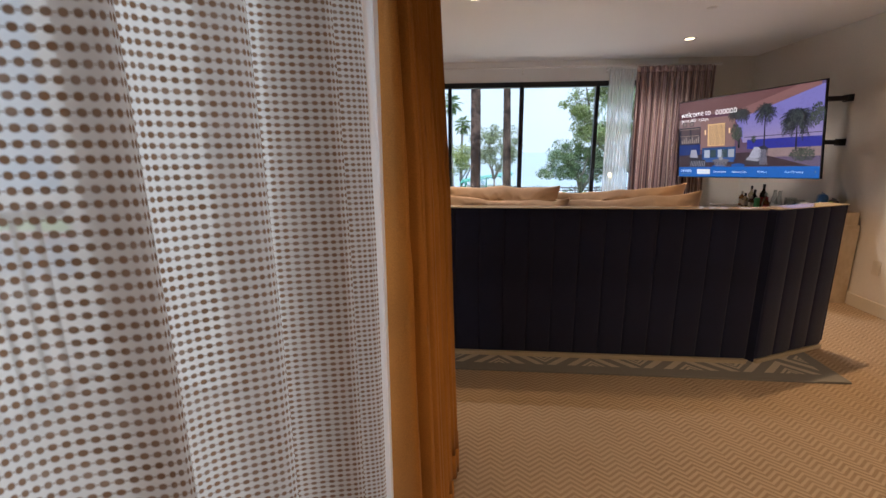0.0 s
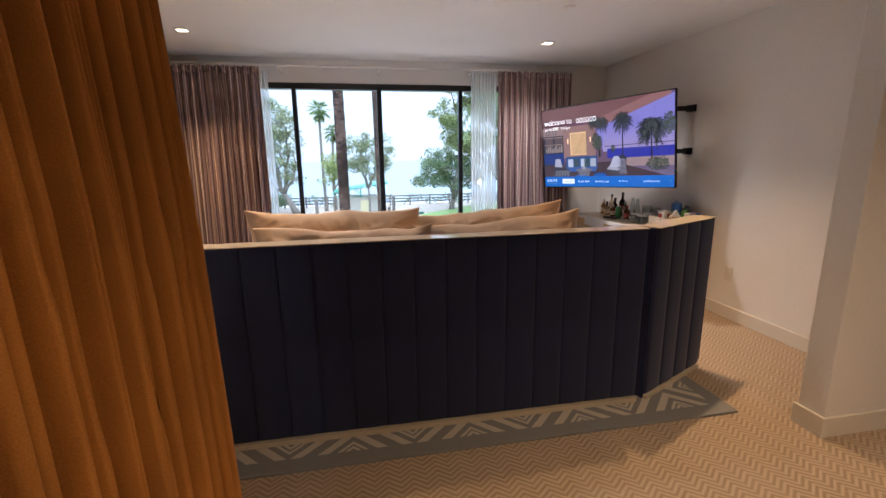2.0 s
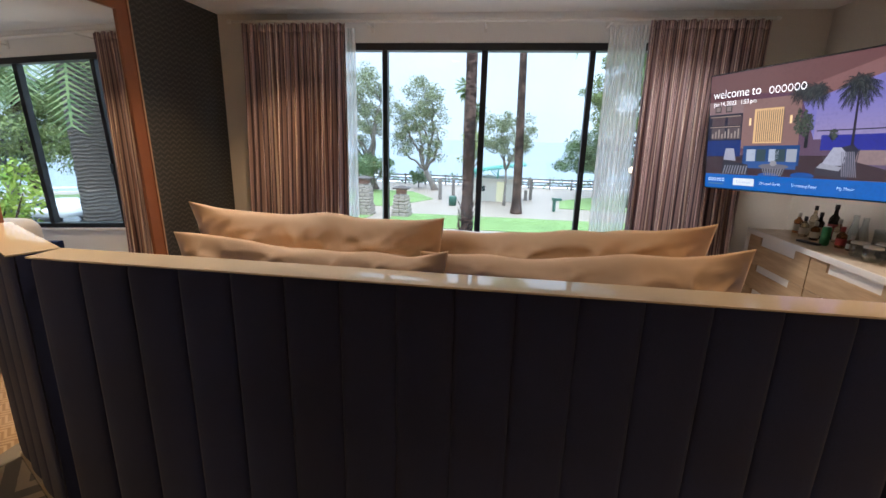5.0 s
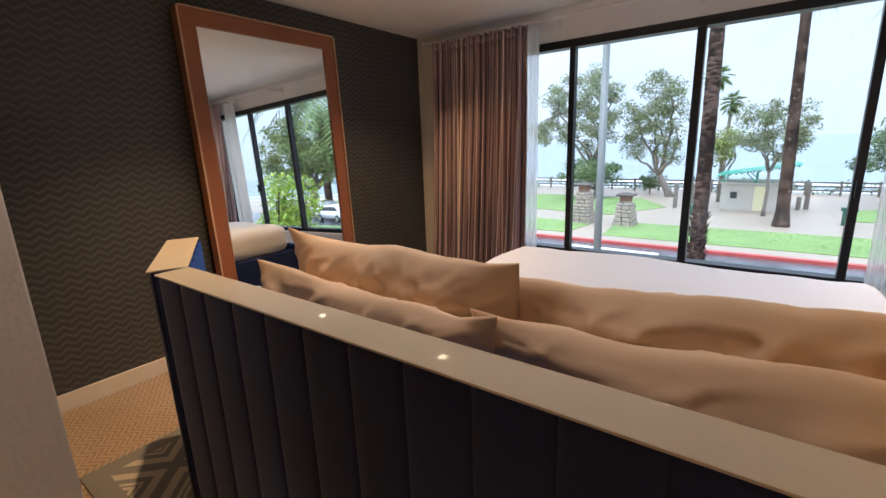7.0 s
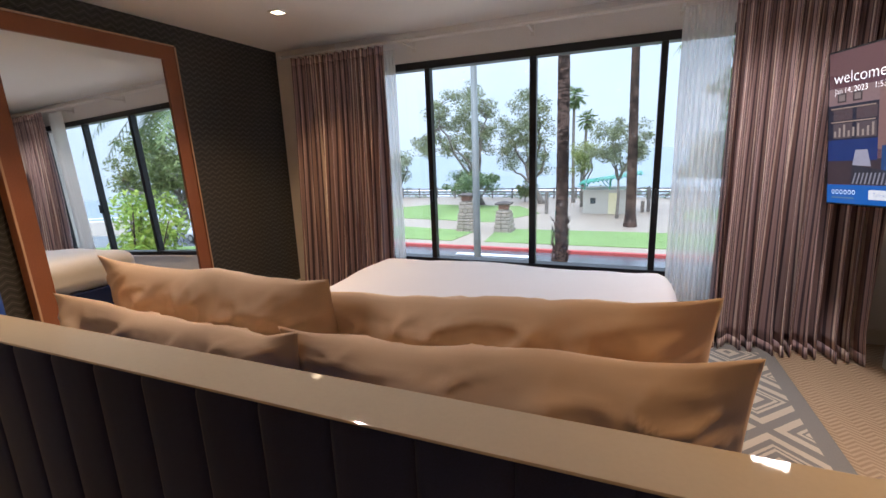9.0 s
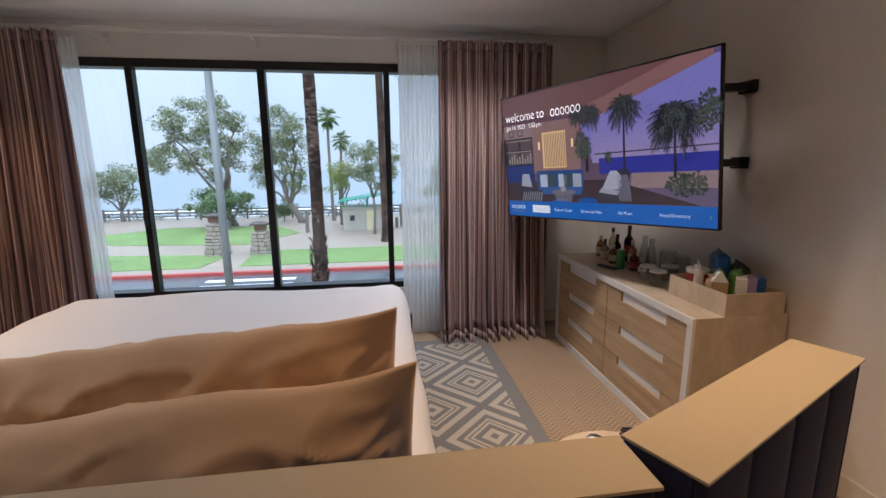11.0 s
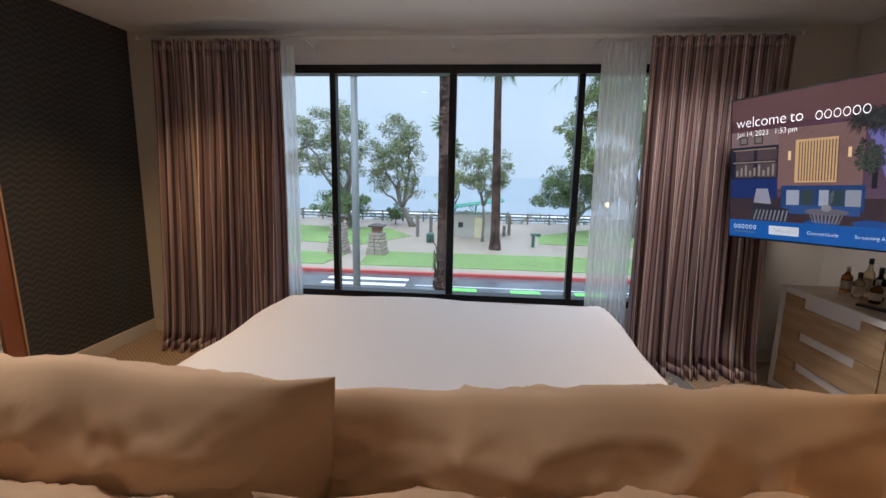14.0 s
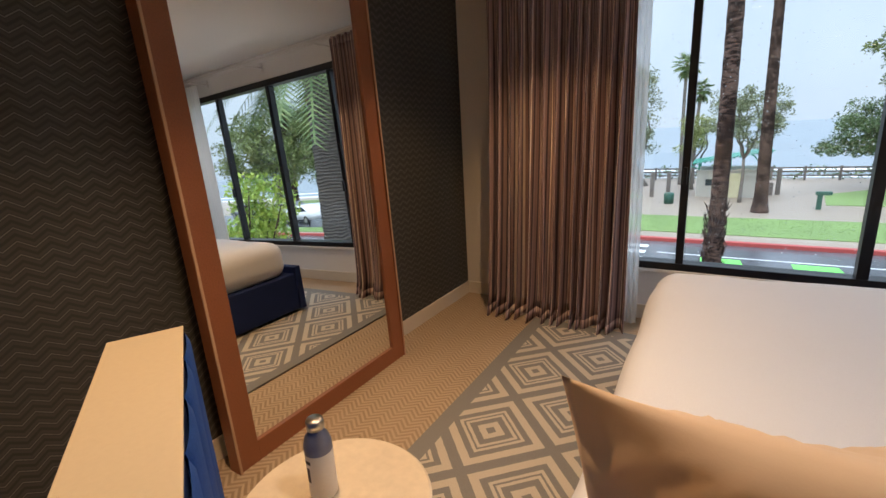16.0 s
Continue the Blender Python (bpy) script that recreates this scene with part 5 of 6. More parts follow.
pg = thing("plug", pose(0.07, 4.70, TZ - 0.02, 0, 0, 10), "dark metal cable clip on the table edge", "clip")
part("body", tube([(0, -0.02, 0), (0, 0.03, 0.004)], 0.012, 12), steel, pg, smooth=True)

ot = thing("wall_outlet", pose(EAST - 0.001, 5.19, 0.38), "cream plastic wall outlet plate on the beige wall", "outlet")
part("plate", box(-0.006, 0.0, -0.036, 0.036, -0.058, 0.058, 0.002), trim_paint, ot)
for z in (-0.022, 0.022):
    part("socket", box(-0.008, -0.005, -0.016, 0.016, z - 0.014, z + 0.014, 0.001), trim_paint, ot)

# ---- outside: street, lawn and park on the bluff ----
GZ = -3.4
asphalt = mat("wet_asphalt", (0.10, 0.105, 0.115), 0.22, var=0.25, coarse=0.35, fine=60, bump=0.06)
concrete = mat("park_path", (0.30, 0.24, 0.185), 0.5, var=0.15, coarse=0.25, fine=30, bump=0.05)
grass_m = mat("lawn", (0.165, 0.25, 0.075), 0.9, var=0.3, coarse=0.4, fine=25, bump=0.3)
red_kerb = mat("red_kerb", (0.42, 0.07, 0.06), 0.6, var=0.2)
white_line = mat("road_paint", (0.66, 0.67, 0.68), 0.5, var=0.12, fine=20)
green_line = mat("green_road_paint", (0.16, 0.62, 0.10), 0.5, var=0.15)
bark, k = plain("bark", 0.95, spec=0.12)
scar = k.noise(7, 5, stretch=(1, 1, 3.5))
patch = k.noise(1.6, 4)
k.color(k.mix(k.step(k.math("ADD", scar, k.math("MULTIPLY", k.math("SUBTRACT", patch, 0.5), 0.8)), 0.40, 0.62), (0.020, 0.014, 0.012), (0.115, 0.075, 0.060)))
k.bump(scar, 0.7, 0.03)
bark_grey = mat("grey_bark", (0.17, 0.15, 0.13), 0.9, var=0.35, coarse=1.5, fine=12, bump=0.4)
pole_m = mat("galvanised_pole", (0.20, 0.215, 0.21), 0.5, 0.3, var=0.1)
stone_m = mat("pillar_stone", (0.32, 0.275, 0.23), 0.85, var=0.35, coarse=4, fine=18, bump=0.5)
cap_m = mat("pillar_cap", (0.22, 0.12, 0.09), 0.8, var=0.2)
slab_m = mat("dark_slab", (0.085, 0.068, 0.06), 0.8, var=0.25)
shed_wall = mat("shed_wall", (0.42, 0.41, 0.36), 0.8, var=0.1)
green_roof = mat("green_metal_roof", (0.06, 0.33, 0.24), 0.45, var=0.15)
fence_m = mat("grey_timber", (0.16, 0.14, 0.125), 0.85, var=0.25)
sea_m = mat("sea", (0.21, 0.245, 0.27), 0.8, var=0.08, coarse=0.02, fine=0.4, bump=0.2)
car_silver, car_white = mat("silver_car_paint", (0.45, 0.47, 0.50), 0.25, 0.4, var=0.02, bump=0), mat("white_car_paint", (0.75, 0.76, 0.78), 0.2, var=0.02, bump=0)
car_glass = mat("car_glass", (0.03, 0.04, 0.05), 0.08, var=0.0, bump=0)


def leaf_mat(name, a, b):
    m, k = plain(name, 0.6, spec=0.3)
    g = k.n.new("ShaderNodeNewGeometry")
    k.color(k.mix(g.outputs["Random Per Island"], a, b))
    return m


leaf_euc = leaf_mat("grey_green_leaves", (0.12, 0.15, 0.08), (0.32, 0.35, 0.20))
leaf_oak = leaf_mat("dark_leaves", (0.06, 0.105, 0.045), (0.20, 0.27, 0.12))
leaf_lime = leaf_mat("bright_leaves", (0.16, 0.28, 0.03), (0.44, 0.55, 0.10))
leaf_gold = leaf_mat("yellow_green_leaves", (0.17, 0.21, 0.06), (0.38, 0.41, 0.16))
leaf_olive = leaf_mat("olive_leaves", (0.09, 0.125, 0.04), (0.26, 0.31, 0.11))
leaf_palm = leaf_mat("palm_leaves", (0.08, 0.14, 0.05), (0.22, 0.29, 0.11))

ROAD0, KERB = 16.2, 24.0
structure("road", box(-90, 160, ROAD0, KERB, GZ - 0.6, GZ), asphalt, "wet grey asphalt street", "road")
structure("pavement_near", box(-90, 160, NORTH + 0.4, ROAD0, GZ - 0.6, GZ + 0.14), concrete, "concrete pavement beside the building", "pavement")
structure("ground", box(-90, 160, KERB + 0.25, 47.5, GZ - 30, GZ + 0.12), concrete, "pale wet path and plaza of the bluff park", "ground")
structure("parking_lot", box(18, 60, 26.2, 32.4, GZ + 0.12, GZ + 0.126), asphalt, "wet asphalt parking bay beyond the lawn", "road")
structure("kerb", box(-90, 160, KERB, KERB + 0.25, GZ - 0.6, GZ + 0.145, 0.02), red_kerb, "red painted kerb along the far side of the street", "kerb")
lawn = thing("lawn_strip", pose(0, 0, GZ + 0.12), "bright green wet lawn strips along the street and in the park", "lawn", kind="stuff")


def blades(outline, count, seed, hmin=0.012, hmax=0.03):
    """Short grass inside a polygon, as thin blades."""
    rng = random.Random(seed)
    xs, ys = [p[0] for p in outline], [p[1] for p in outline]
    verts, faces = [], []
    inside = lambda x, y: sum(((y0 > y) != (y1 > y)) and x < (x1 - x0) * (y - y0) / (y1 - y0) + x0 for (x0, y0), (x1, y1) in zip(outline, outline[1:] + outline[:1])) % 2
    while len(faces) < count:
        x, y = rng.uniform(min(xs), max(xs)), rng.uniform(min(ys), max(ys))
        if not inside(x, y):
            continue
        a, h, w = rng.uniform(0, 6.28), rng.uniform(hmin, hmax), 0.025
        i = len(verts)
        verts += [(x - w * math.cos(a), y - w * math.sin(a), 0), (x + w * math.cos(a), y + w * math.sin(a), 0), (x + rng.uniform(-0.03, 0.03), y + rng.uniform(-0.03, 0.03), h)]
        faces.append((i, i + 1, i + 2))
    me = bpy.data.meshes.new("blades")
    me.from_pydata(verts, [], faces)
    me.materials.append(grass_m)
    return me


LAWNS = ([(-4.6, 25.3), (17.6, 25.4), (17.6, 29.5), (-4.9, 29.2)], [(17.6, 24.6), (60, 24.6), (60, 26.1), (17.6, 26.1)], [(-40, 25.2), (-6.4, 25.2), (-6.0, 28.2), (-12, 29.0), (-40, 29.0)], [(-14, 32.5), (-6, 31.5), (-3.6, 36), (-6, 40), (-14, 40.5), (-18, 36)], [(5.5, 34), (45, 33), (45, 44), (12, 44), (6, 38)])
for i, o in enumerate(LAWNS):
    part("turf", prism(o, 0.0, 0.03), grass_m, lawn)
    gb = new("blades", blades(o, 5000 if i in (0, 2) else 2500, 3 + i))
    gb.parent = lawn
    gb.matrix_basis = pose(0, 0, 0.03)

mk = thing("road_markings", pose(0, 0, GZ + 0.004), "white crosswalk bars and green bike lane blocks on the wet street", "road marking", kind="structure")
for i in range(6):
    y = 18.2 + 0.92 * i
    part("crosswalk_bar", box(-5.3, -1.6, y, y + 0.42, 0, 0.004), white_line, mk)
for i in range(9):
    x = 0.3 + 2.6 * i
    part("bike_lane_block", prism([(x, 20.4), (x + 1.3, 20.4), (x + 1.15, 21.9), (x - 0.05, 21.9)], 0, 0.004), green_line, mk)
part("lane_line", box(-1.2, 60, 22.1, 22.2, 0, 0.004), white_line, mk)
part("lane_line", box(-1.2, 60, 20.15, 20.25, 0, 0.004), white_line, mk)

structure("ground_bluff_sea", box(-2500, 2500, 60, 4800, -34, -33), sea_m, "grey ocean under a misty horizon", "sea")
surf = thing("surf", pose(0, 0, -32.9), "white surf lines along the beach", "surf", kind="structure")
foam = mat("foam", (0.8, 0.82, 0.84), 0.8, var=0.1, coarse=0.1, fine=2)
for j, y in enumerate((300, 330, 372)):
    part("wave", prism([(-700 + 40 * i, y + 5 * noise.noise(Vector((i * 0.7, j, 0)))) for i in range(40)] + [(860 - 40 * i, y + 9 + 4 * noise.noise(Vector((i * 0.9, j, 5)))) for i in range(40)], 0, 0.3), foam, surf)


# trees
def leaf_cloud(clumps, per, size, seed, flat=0.75):
    """Many small leaves round the given clump centres (x, y, z, r)."""
    rng = random.Random(seed)
    verts, faces = [], []
    for x, y, z, r in clumps:
        for _ in range(per):
            d = Vector((rng.gauss(0, 1), rng.gauss(0, 1), rng.gauss(0, 1))).normalized() * r * rng.random() ** 0.45
            c = Vector((x + d.x, y + d.y, z + d.z * flat))
            a, b = Vector((rng.gauss(0, 1), rng.gauss(0, 1), rng.gauss(0, 1))).normalized(), Vector((rng.gauss(0, 1), rng.gauss(0, 1), rng.gauss(0, 1))).normalized()
            s = size * rng.uniform(0.6, 1.3)
            i = len(verts)
            verts += [tuple(c - a * s), tuple(c + b * s * 0.45), tuple(c + a * s), tuple(c - b * s * 0.45)]
            faces.append((i, i + 1, i + 2, i + 3))
    me = bpy.data.meshes.new("crown")
    me.from_pydata(verts, [], faces)
    return me


def tree(x, y, leaf, label, seed, lobes, split, trunk=0.2, clumps=60, per=170, size=0.1, limbs=7, clump=0.85, barkm=bark_grey, z=GZ + 0.1):
    """A trunk, limbs that reach into rounded lobes (dx, dy, dz, half width, half height), twigs and leaf clumps."""
    rng = random.Random(seed)
    t = thing("tree", pose(x, y, z), label, "tree", "park trees")
    bm = bmesh.new()
    weights = [rx * rx * rz for *_, rx, rz in lobes]
    spots = []
    while len(spots) < clumps:
        dx, dy, dz, rx, rz = rng.choices(lobes, weights)[0]
        d = Vector((rng.gauss(0, 1), rng.gauss(0, 1), rng.gauss(0, 1))).normalized() * rng.random() ** 0.42
        spots.append(Vector((dx + d.x * rx, dy + d.y * rx * 0.8, dz + d.z * rz)))
    fork = Vector(split)
    sway = Vector((rng.uniform(-0.15, 0.15), rng.uniform(-0.15, 0.15), 0)) * fork.length * 0.5
    tube([Vector((0, 0, -0.1)), fork * 0.25 + sway * 0.3, fork * 0.6 + sway, fork], [trunk * 1.45, trunk * 1.08, trunk, trunk * 0.85], 10, bm)
    order = sorted(spots, key=lambda p: math.atan2(p.y - fork.y, p.x - fork.x))
    limb_points = []
    for i in range(limbs):
        e = order[int((i + rng.uniform(0.2, 0.8)) * len(order) / limbs) % len(order)]
        r0, pts, rr = trunk * rng.uniform(0.42, 0.62), [], []
        bend = Vector((rng.gauss(0, 1), rng.gauss(0, 1), rng.uniform(0.2, 1.0))) * (e - fork).length * 0.10
        for q in range(8):
            f = q / 7
            wig = Vector((rng.gauss(0, 1), rng.gauss(0, 1), rng.gauss(0, 1))) * (e - fork).length * 0.022 * (0 < q < 7)
            pts.append(fork.lerp(e, f) + bend * math.sin(math.pi * f) + wig)
            rr.append(r0 * (1 - 0.8 * f) + 0.012)
        tube(pts, rr, 7, bm)
        limb_points += [(p, r) for p, r in zip(pts[2:], rr[2:])]
    for e in spots:
        p, r = min(limb_points, key=lambda q: (q[0] - e).length)
        mid = p.lerp(e, 0.5) + Vector((rng.gauss(0, 0.12), rng.gauss(0, 0.12), rng.gauss(0.08, 0.1)))
        tube([p, mid, e], [min(r * 0.6, 0.06), min(r * 0.4, 0.04), 0.012], 5, bm)
    part("trunk", bm, barkm, t, smooth=True)
    me = leaf_cloud([(e.x, e.y, e.z, clump * rng.uniform(0.55, 1.15)) for e in spots], per, size, seed + 50)
    me.materials.append(leaf)
    cr = new("crown", me)
    cr.parent = t
    return t


EUC = "tall eucalyptus with grey-green open crown in the park"
tree(-9.6, 41.0, leaf_euc, EUC, 1, [(-1.7, 0, 8.1, 3.0, 2.3), (-3.6, 0.4, 5.6, 2.6, 1.6), (0.4, -0.3, 6.1, 1.5, 1.7), (-1.5, 0, 4.7, 1.8, 1.0)], (-0.5, 0, 2.0), 0.26, 92, 190, 0.105)
tree(-4.4, 42.0, leaf_euc, EUC, 2, [(-1.5, 0, 6.9, 2.3, 2.4), (-2.8, 0, 4.4, 1.5, 1.2), (-0.3, 0, 4.2, 1.2, 1.5)], (-0.9, 0, 1.7), 0.25, 70, 180, 0.105)
tree(-9.4, 39.0, leaf_oak, "low dark shrubby tree by the park fence", 4, [(-0.3, 0, 2.2, 2.7, 0.95)], (0.1, 0, 0.7), 0.14, 46, 190, 0.10, 8, 0.7)
tree(-6.2, 43.4, leaf_oak, "small dark bush by the bluff fence", 12, [(0, 0, 1.2, 0.9, 0.7)], (0, 0, 0.4), 0.06, 16, 150, 0.09, 4, 0.5)
tree(1.7, 34.4, leaf_euc, "small grey-green tree beside the green-roofed shelter", 5, [(0, 0, 5.1, 1.7, 1.6), (0.9, 0, 3.9, 1.2, 0.8), (-0.8, 0, 4.3, 1.0, 1.0)], (0.0, 0, 2.5), 0.085, 50, 150, 0.085, 7, 0.62)
tree(-1.0, 40.0, leaf_gold, "yellowish small tree behind the shelter", 6, [(0.1, 0, 4.1, 1.1, 1.2), (-0.5, 0, 3.0, 0.7, 0.6)], (0.0, 0, 1.7), 0.1, 26, 150, 0.09, 5, 0.6)
tree(9.2, 41.0, leaf_oak, "spreading dark coral tree by the fence", 7, [(0, 0, 3.7, 3.2, 1.8), (-2.3, 0, 2.7, 1.7, 0.6), (2.2, 0, 2.9, 1.6, 1.0)], (0.2, 0, 0.9), 0.24, 80, 200, 0.10, 9, 0.72)
tree(13.5, 39.0, leaf_olive, "tall yellow-green pine-like park tree", 8, [(-2.2, 0, 10.1, 2.6, 2.3), (-5.0, 0, 7.7, 1.6, 1.4), (0.4, 0, 7.6, 1.8, 1.8), (-3.2, 0, 6.0, 2.2, 0.9), (2.2, 0, 5.6, 1.5, 1.2)], (-0.3, 0, 2.4), 0.32, 150, 200, 0.11, 9, 0.9)
tree(21.0, 44.0, leaf_euc, EUC, 9, [(0, 0, 7.2, 3.2, 2.8), (1.5, 0, 4.6, 2.4, 1.4)], (0.2, 0, 2.2), 0.3, 60, 150, 0.13)
tree(-20.5, 46.0, leaf_euc, "distant grey-green tree by the fence", 10, [(0, 0, 3.3, 2.0, 1.6), (-2.4, 0, 2.6, 1.5, 1.2)], (0, 0, 1.0), 0.16, 40, 130, 0.12, 6)


def palm(x, y, height, r0, r1, label, seed, fronds=34, flen=2.2, fan=False, z=GZ, skirt=0, barkm=bark):
    rng = random.Random(seed)
    t = thing("palm_tree", pose(x, y, z), label, "palm tree", "palms along the street")
    bm = bmesh.new()
    n_ = max(30, int(height * 5))
    pts = [(0.12 * math.sin(i / n_ * 2.2 + seed), 0.08 * math.sin(i / n_ * 1.7), height * i / n_) for i in range(n_ + 1)]
    rr = [(r0 + (r1 - r0) * min(1, i / n_ * 1.3)) * (1 + 0.05 * (i % 2)) * (1.35 - 0.35 * min(1, i / n_ * 14)) for i in range(n_ + 1)]
    tube(pts, rr, 14, bm)
    part("trunk", bm, barkm, t, smooth=True)
    top = Vector(pts[-1])
    verts, faces = [], []

    def leaflet(p, d, w, length, drop):
        i = len(verts)
        e = p + d * length + Vector((0, 0, -drop))
        verts.extend([tuple(p - w), tuple(p + w), tuple(e)])
        faces.append((i, i + 1, i + 2))

    for f in range(fronds + skirt):
        a = rng.uniform(0, 6.28)
        el = rng.uniform(-0.5, 1.35) if f < fronds else rng.uniform(-1.4, -0.8)
        d = Vector((math.cos(a) * math.cos(el), math.sin(a) * math.cos(el), math.sin(el)))
        p = top.copy()
        L = flen * rng.uniform(0.8, 1.1)
        side = Vector((-math.sin(a), math.cos(a), 0))
        steps = 12
        spine = [p.copy()]
        for s in range(steps):
            d = (d + Vector((0, 0, -0.09 if not fan else -0.03))).normalized()
            p = p + d * (L * (0.55 if fan else 1.0)) / steps
            spine.append(p.copy())
        for s0, s1 in zip(spine, spine[1:]):
            i = len(verts)
            verts.extend([tuple(s0 - side * 0.025), tuple(s0 + side * 0.025), tuple(s1 + side * 0.02), tuple(s1 - side * 0.02)])
            faces.append((i, i + 1, i + 2, i + 3))
        if fan:
            upv = side.cross(d).normalized()
            for q in range(15):
                b_ = math.pi * (q / 14 - 0.5) * 1.15
                leaflet(p, (d * math.cos(b_) + side * math.sin(b_)).normalized(), upv * 0.03 + side * 0.02, L * 0.5 * rng.uniform(0.85, 1.1), 0.08)
        else:
            for s in range(2, steps + 1):
                for sg in (-1, 1):
                    for e in (0.0, 0.5):
                        pp = spine[s] + (spine[s - 1] - spine[s]) * e
                        leaflet(pp, (side * sg * 0.9 + d * 0.5).normalized(), d * 0.03, 0.5 * math.sin(math.pi * (s + 1) / (steps + 3)) + 0.12, 0.10)
    me = bpy.data.meshes.new("crown")
    me.from_pydata(verts, [], faces)
    me.materials.append(leaf_palm)
    cr = new("crown", me)
    cr.parent = t
    return t


palm(0.50, 14.8, 12.5, 0.160, 0.130, "tall rain-wet palm trunk at the street edge", 1, 36, 2.4)
palm(2.38, 31.3, 12.2, 0.29, 0.21, "tall fan palm with a brown skirt standing in the park", 2, 30, 2.4, True, GZ + 0.1, 16)
palm(-1.95, 43.0, 8.8, 0.14, 0.11, "slender fan palm near the bluff fence", 3, 34, 1.15, True, GZ + 0.1, 14, bark_grey)
palm(-1.05, 43.6, 6.95, 0.13, 0.11, "slender fan palm near the bluff fence", 4, 32, 1.0, True, GZ + 0.1, 14, bark_grey)
palm(17.2, 30.5, 11.5, 0.36, 0.32, "feathery date palm beside the street", 5, 60, 3.4, False, GZ + 0.1)

street_palm = bpy.data.objects["palm_tree"]
shag, srng = bmesh.new(), random.Random(31)
for _ in range(260):
    a, z_ = srng.uniform(0, 6.28), srng.random() * 2.4 + 0.6
    r_ = 0.165 + 0.05 * max(0.0, 1.9 - z_) / 1.9
    base_, out_ = Vector((0.1 + r_ * math.cos(a), r_ * math.sin(a), z_)), Vector((math.cos(a), math.sin(a), 0))
    side_, l_ = Vector((-math.sin(a), math.cos(a), 0)) * srng.uniform(0.02, 0.05), srng.uniform(0.12, 0.26)
    tip_ = base_ + out_ * srng.uniform(0.02, 0.11) + Vector((0, 0, srng.choice((-1, 1, 1)) * l_))
    q = [shag.verts.new(v) for v in (base_ - side_, base_ + side_, tip_ + out_ * 0.012, base_ + out_ * 0.03)]
    shag.faces.new((q[0], q[1], q[2]))
    shag.faces.new((q[0], q[2], q[3]))
    shag.faces.new((q[1], q[3], q[2]))
part("leaf_bases", shag, bark, street_palm, "ragged dark leaf bases round the foot")

# street lamp pole in front of the window
pl = thing("street_pole", pose(-1.73, 15.2, GZ), "plain grey galvanised street light pole at the kerb", "pole")
part("shaft", tube([(0, 0, 0), (0, 0, 7.2)], [0.105, 0.085], 16), pole_m, pl, smooth=True)
part("base", lathe([(0, 0), (0.2, 0), (0.2, 0.25), (0.12, 0.32)], 18), pole_m, pl)
part("collar", lathe([(0.10, 7.12), (0.10, 7.22), (0.02, 7.25), (0, 7.25)], 16), pole_m, pl, smooth=True)
part("arm", tube([(0, 0, 7.16), (0.3, -0.03, 7.2), (0.48, -0.05, 7.2)], 0.03, 8), pole_m, pl, smooth=True)
part("lantern", box(0.36, 0.62, -0.13, 0.05, 7.14, 7.2, 0.02), pole_m, pl)


# stone gate pillars
def stone_pillar(x, y, seed, height):
    rng = random.Random(seed)
    t = thing("stone_pillar", pose(x, y, GZ + 0.1), "tapering rubble stone gate pillar with a dark cap", "pillar", "gate pillars")
    part("core", lathe([(0.48, 0), (0.32, height)], 4), stone_m, t)
    z = 0.0
    while z < height - 0.1:
        h = rng.uniform(0.16, 0.26)
        half = 0.52 - 0.20 * z / height
        for sd in range(4):
            c = -half
            while c < half - 0.08:
                w = min(rng.uniform(0.24, 0.48), half - c)
                bm = box(-w / 2 + 0.012, w / 2 - 0.012, -0.07 - rng.uniform(0, 0.05), 0.05, 0.012, min(h, height - z) - 0.012, 0.03, 1)
                part("stone", bm, stone_m, t, at=pose(0, 0, z, 0, 0, 90 * sd) @ pose(c + w / 2, -half + 0.06, 0, 0, rng.uniform(-4, 4), 0))
                c += w
        z += h
    part("neck", box(-0.27, 0.27, -0.27, 0.27, height, height + 0.26, 0.03), cap_m, t)
    part("cap", box(-0.45, 0.45, -0.45, 0.45, height + 0.26, height + 0.36, 0.03), slab_m, t, "dark weathered slab cap")
    part("cap_top", lathe([(0.46, height + 0.36), (0.2, height + 0.44), (0, height + 0.45)], 4), slab_m, t)


stone_pillar(-6.6, 28.4, 1, 1.85)
stone_pillar(-4.35, 28.5, 2, 1.35)

# shelter with a green metal roof
sh = thing("park_shelter", pose(1.1, 37.7, GZ + 0.1), "small cream park building with a green metal roof", "shelter")
part("wall", box(-1.7, 1.75, -1.4, 1.4, 0, 1.62, 0.02), shed_wall, sh)
part("door", box(0.0, 0.62, -1.44, -1.39, 0.02, 1.5, 0.01), mat("cream_door", (0.62, 0.58, 0.36), 0.6), sh, "pale yellow door")
part("window", box(-1.2, -0.85, -1.43, -1.39, 0.75, 1.15, 0.01), car_glass, sh)
part("parapet", box(-1.78, 1.83, -1.48, 1.48, 1.62, 1.72, 0.01), shed_wall, sh)
roof_at = pose(0.05, 0, 2.45, 0, -9, 0)
for i in range(14):
    part("rafter", box(-2.0 + 0.3 * i, -1.93 + 0.3 * i, -1.9, 1.9, -0.07, 0.02, 0.005), green_roof, sh, at=roof_at)
for i in range(26):
    part("roof_strip", box(-2.05, 2.1, -2.0 + 0.154 * i, -1.9 + 0.154 * i, 0.02, 0.05), green_roof, sh, at=roof_at)
for sx in (-1.6, 0.05, 1.7):
    for sy in (-1.3, 1.3):
        part("post", box(sx - 0.04, sx + 0.04, sy - 0.04, sy + 0.04, 1.72, 2.38 + 0.158 * sx, 0.005), green_roof, sh)
        part("brace", tube([(sx, sy, 1.78), (sx - 0.5, sy, 2.33 + 0.158 * (sx - 0.5))], 0.03, 6), green_roof, sh)

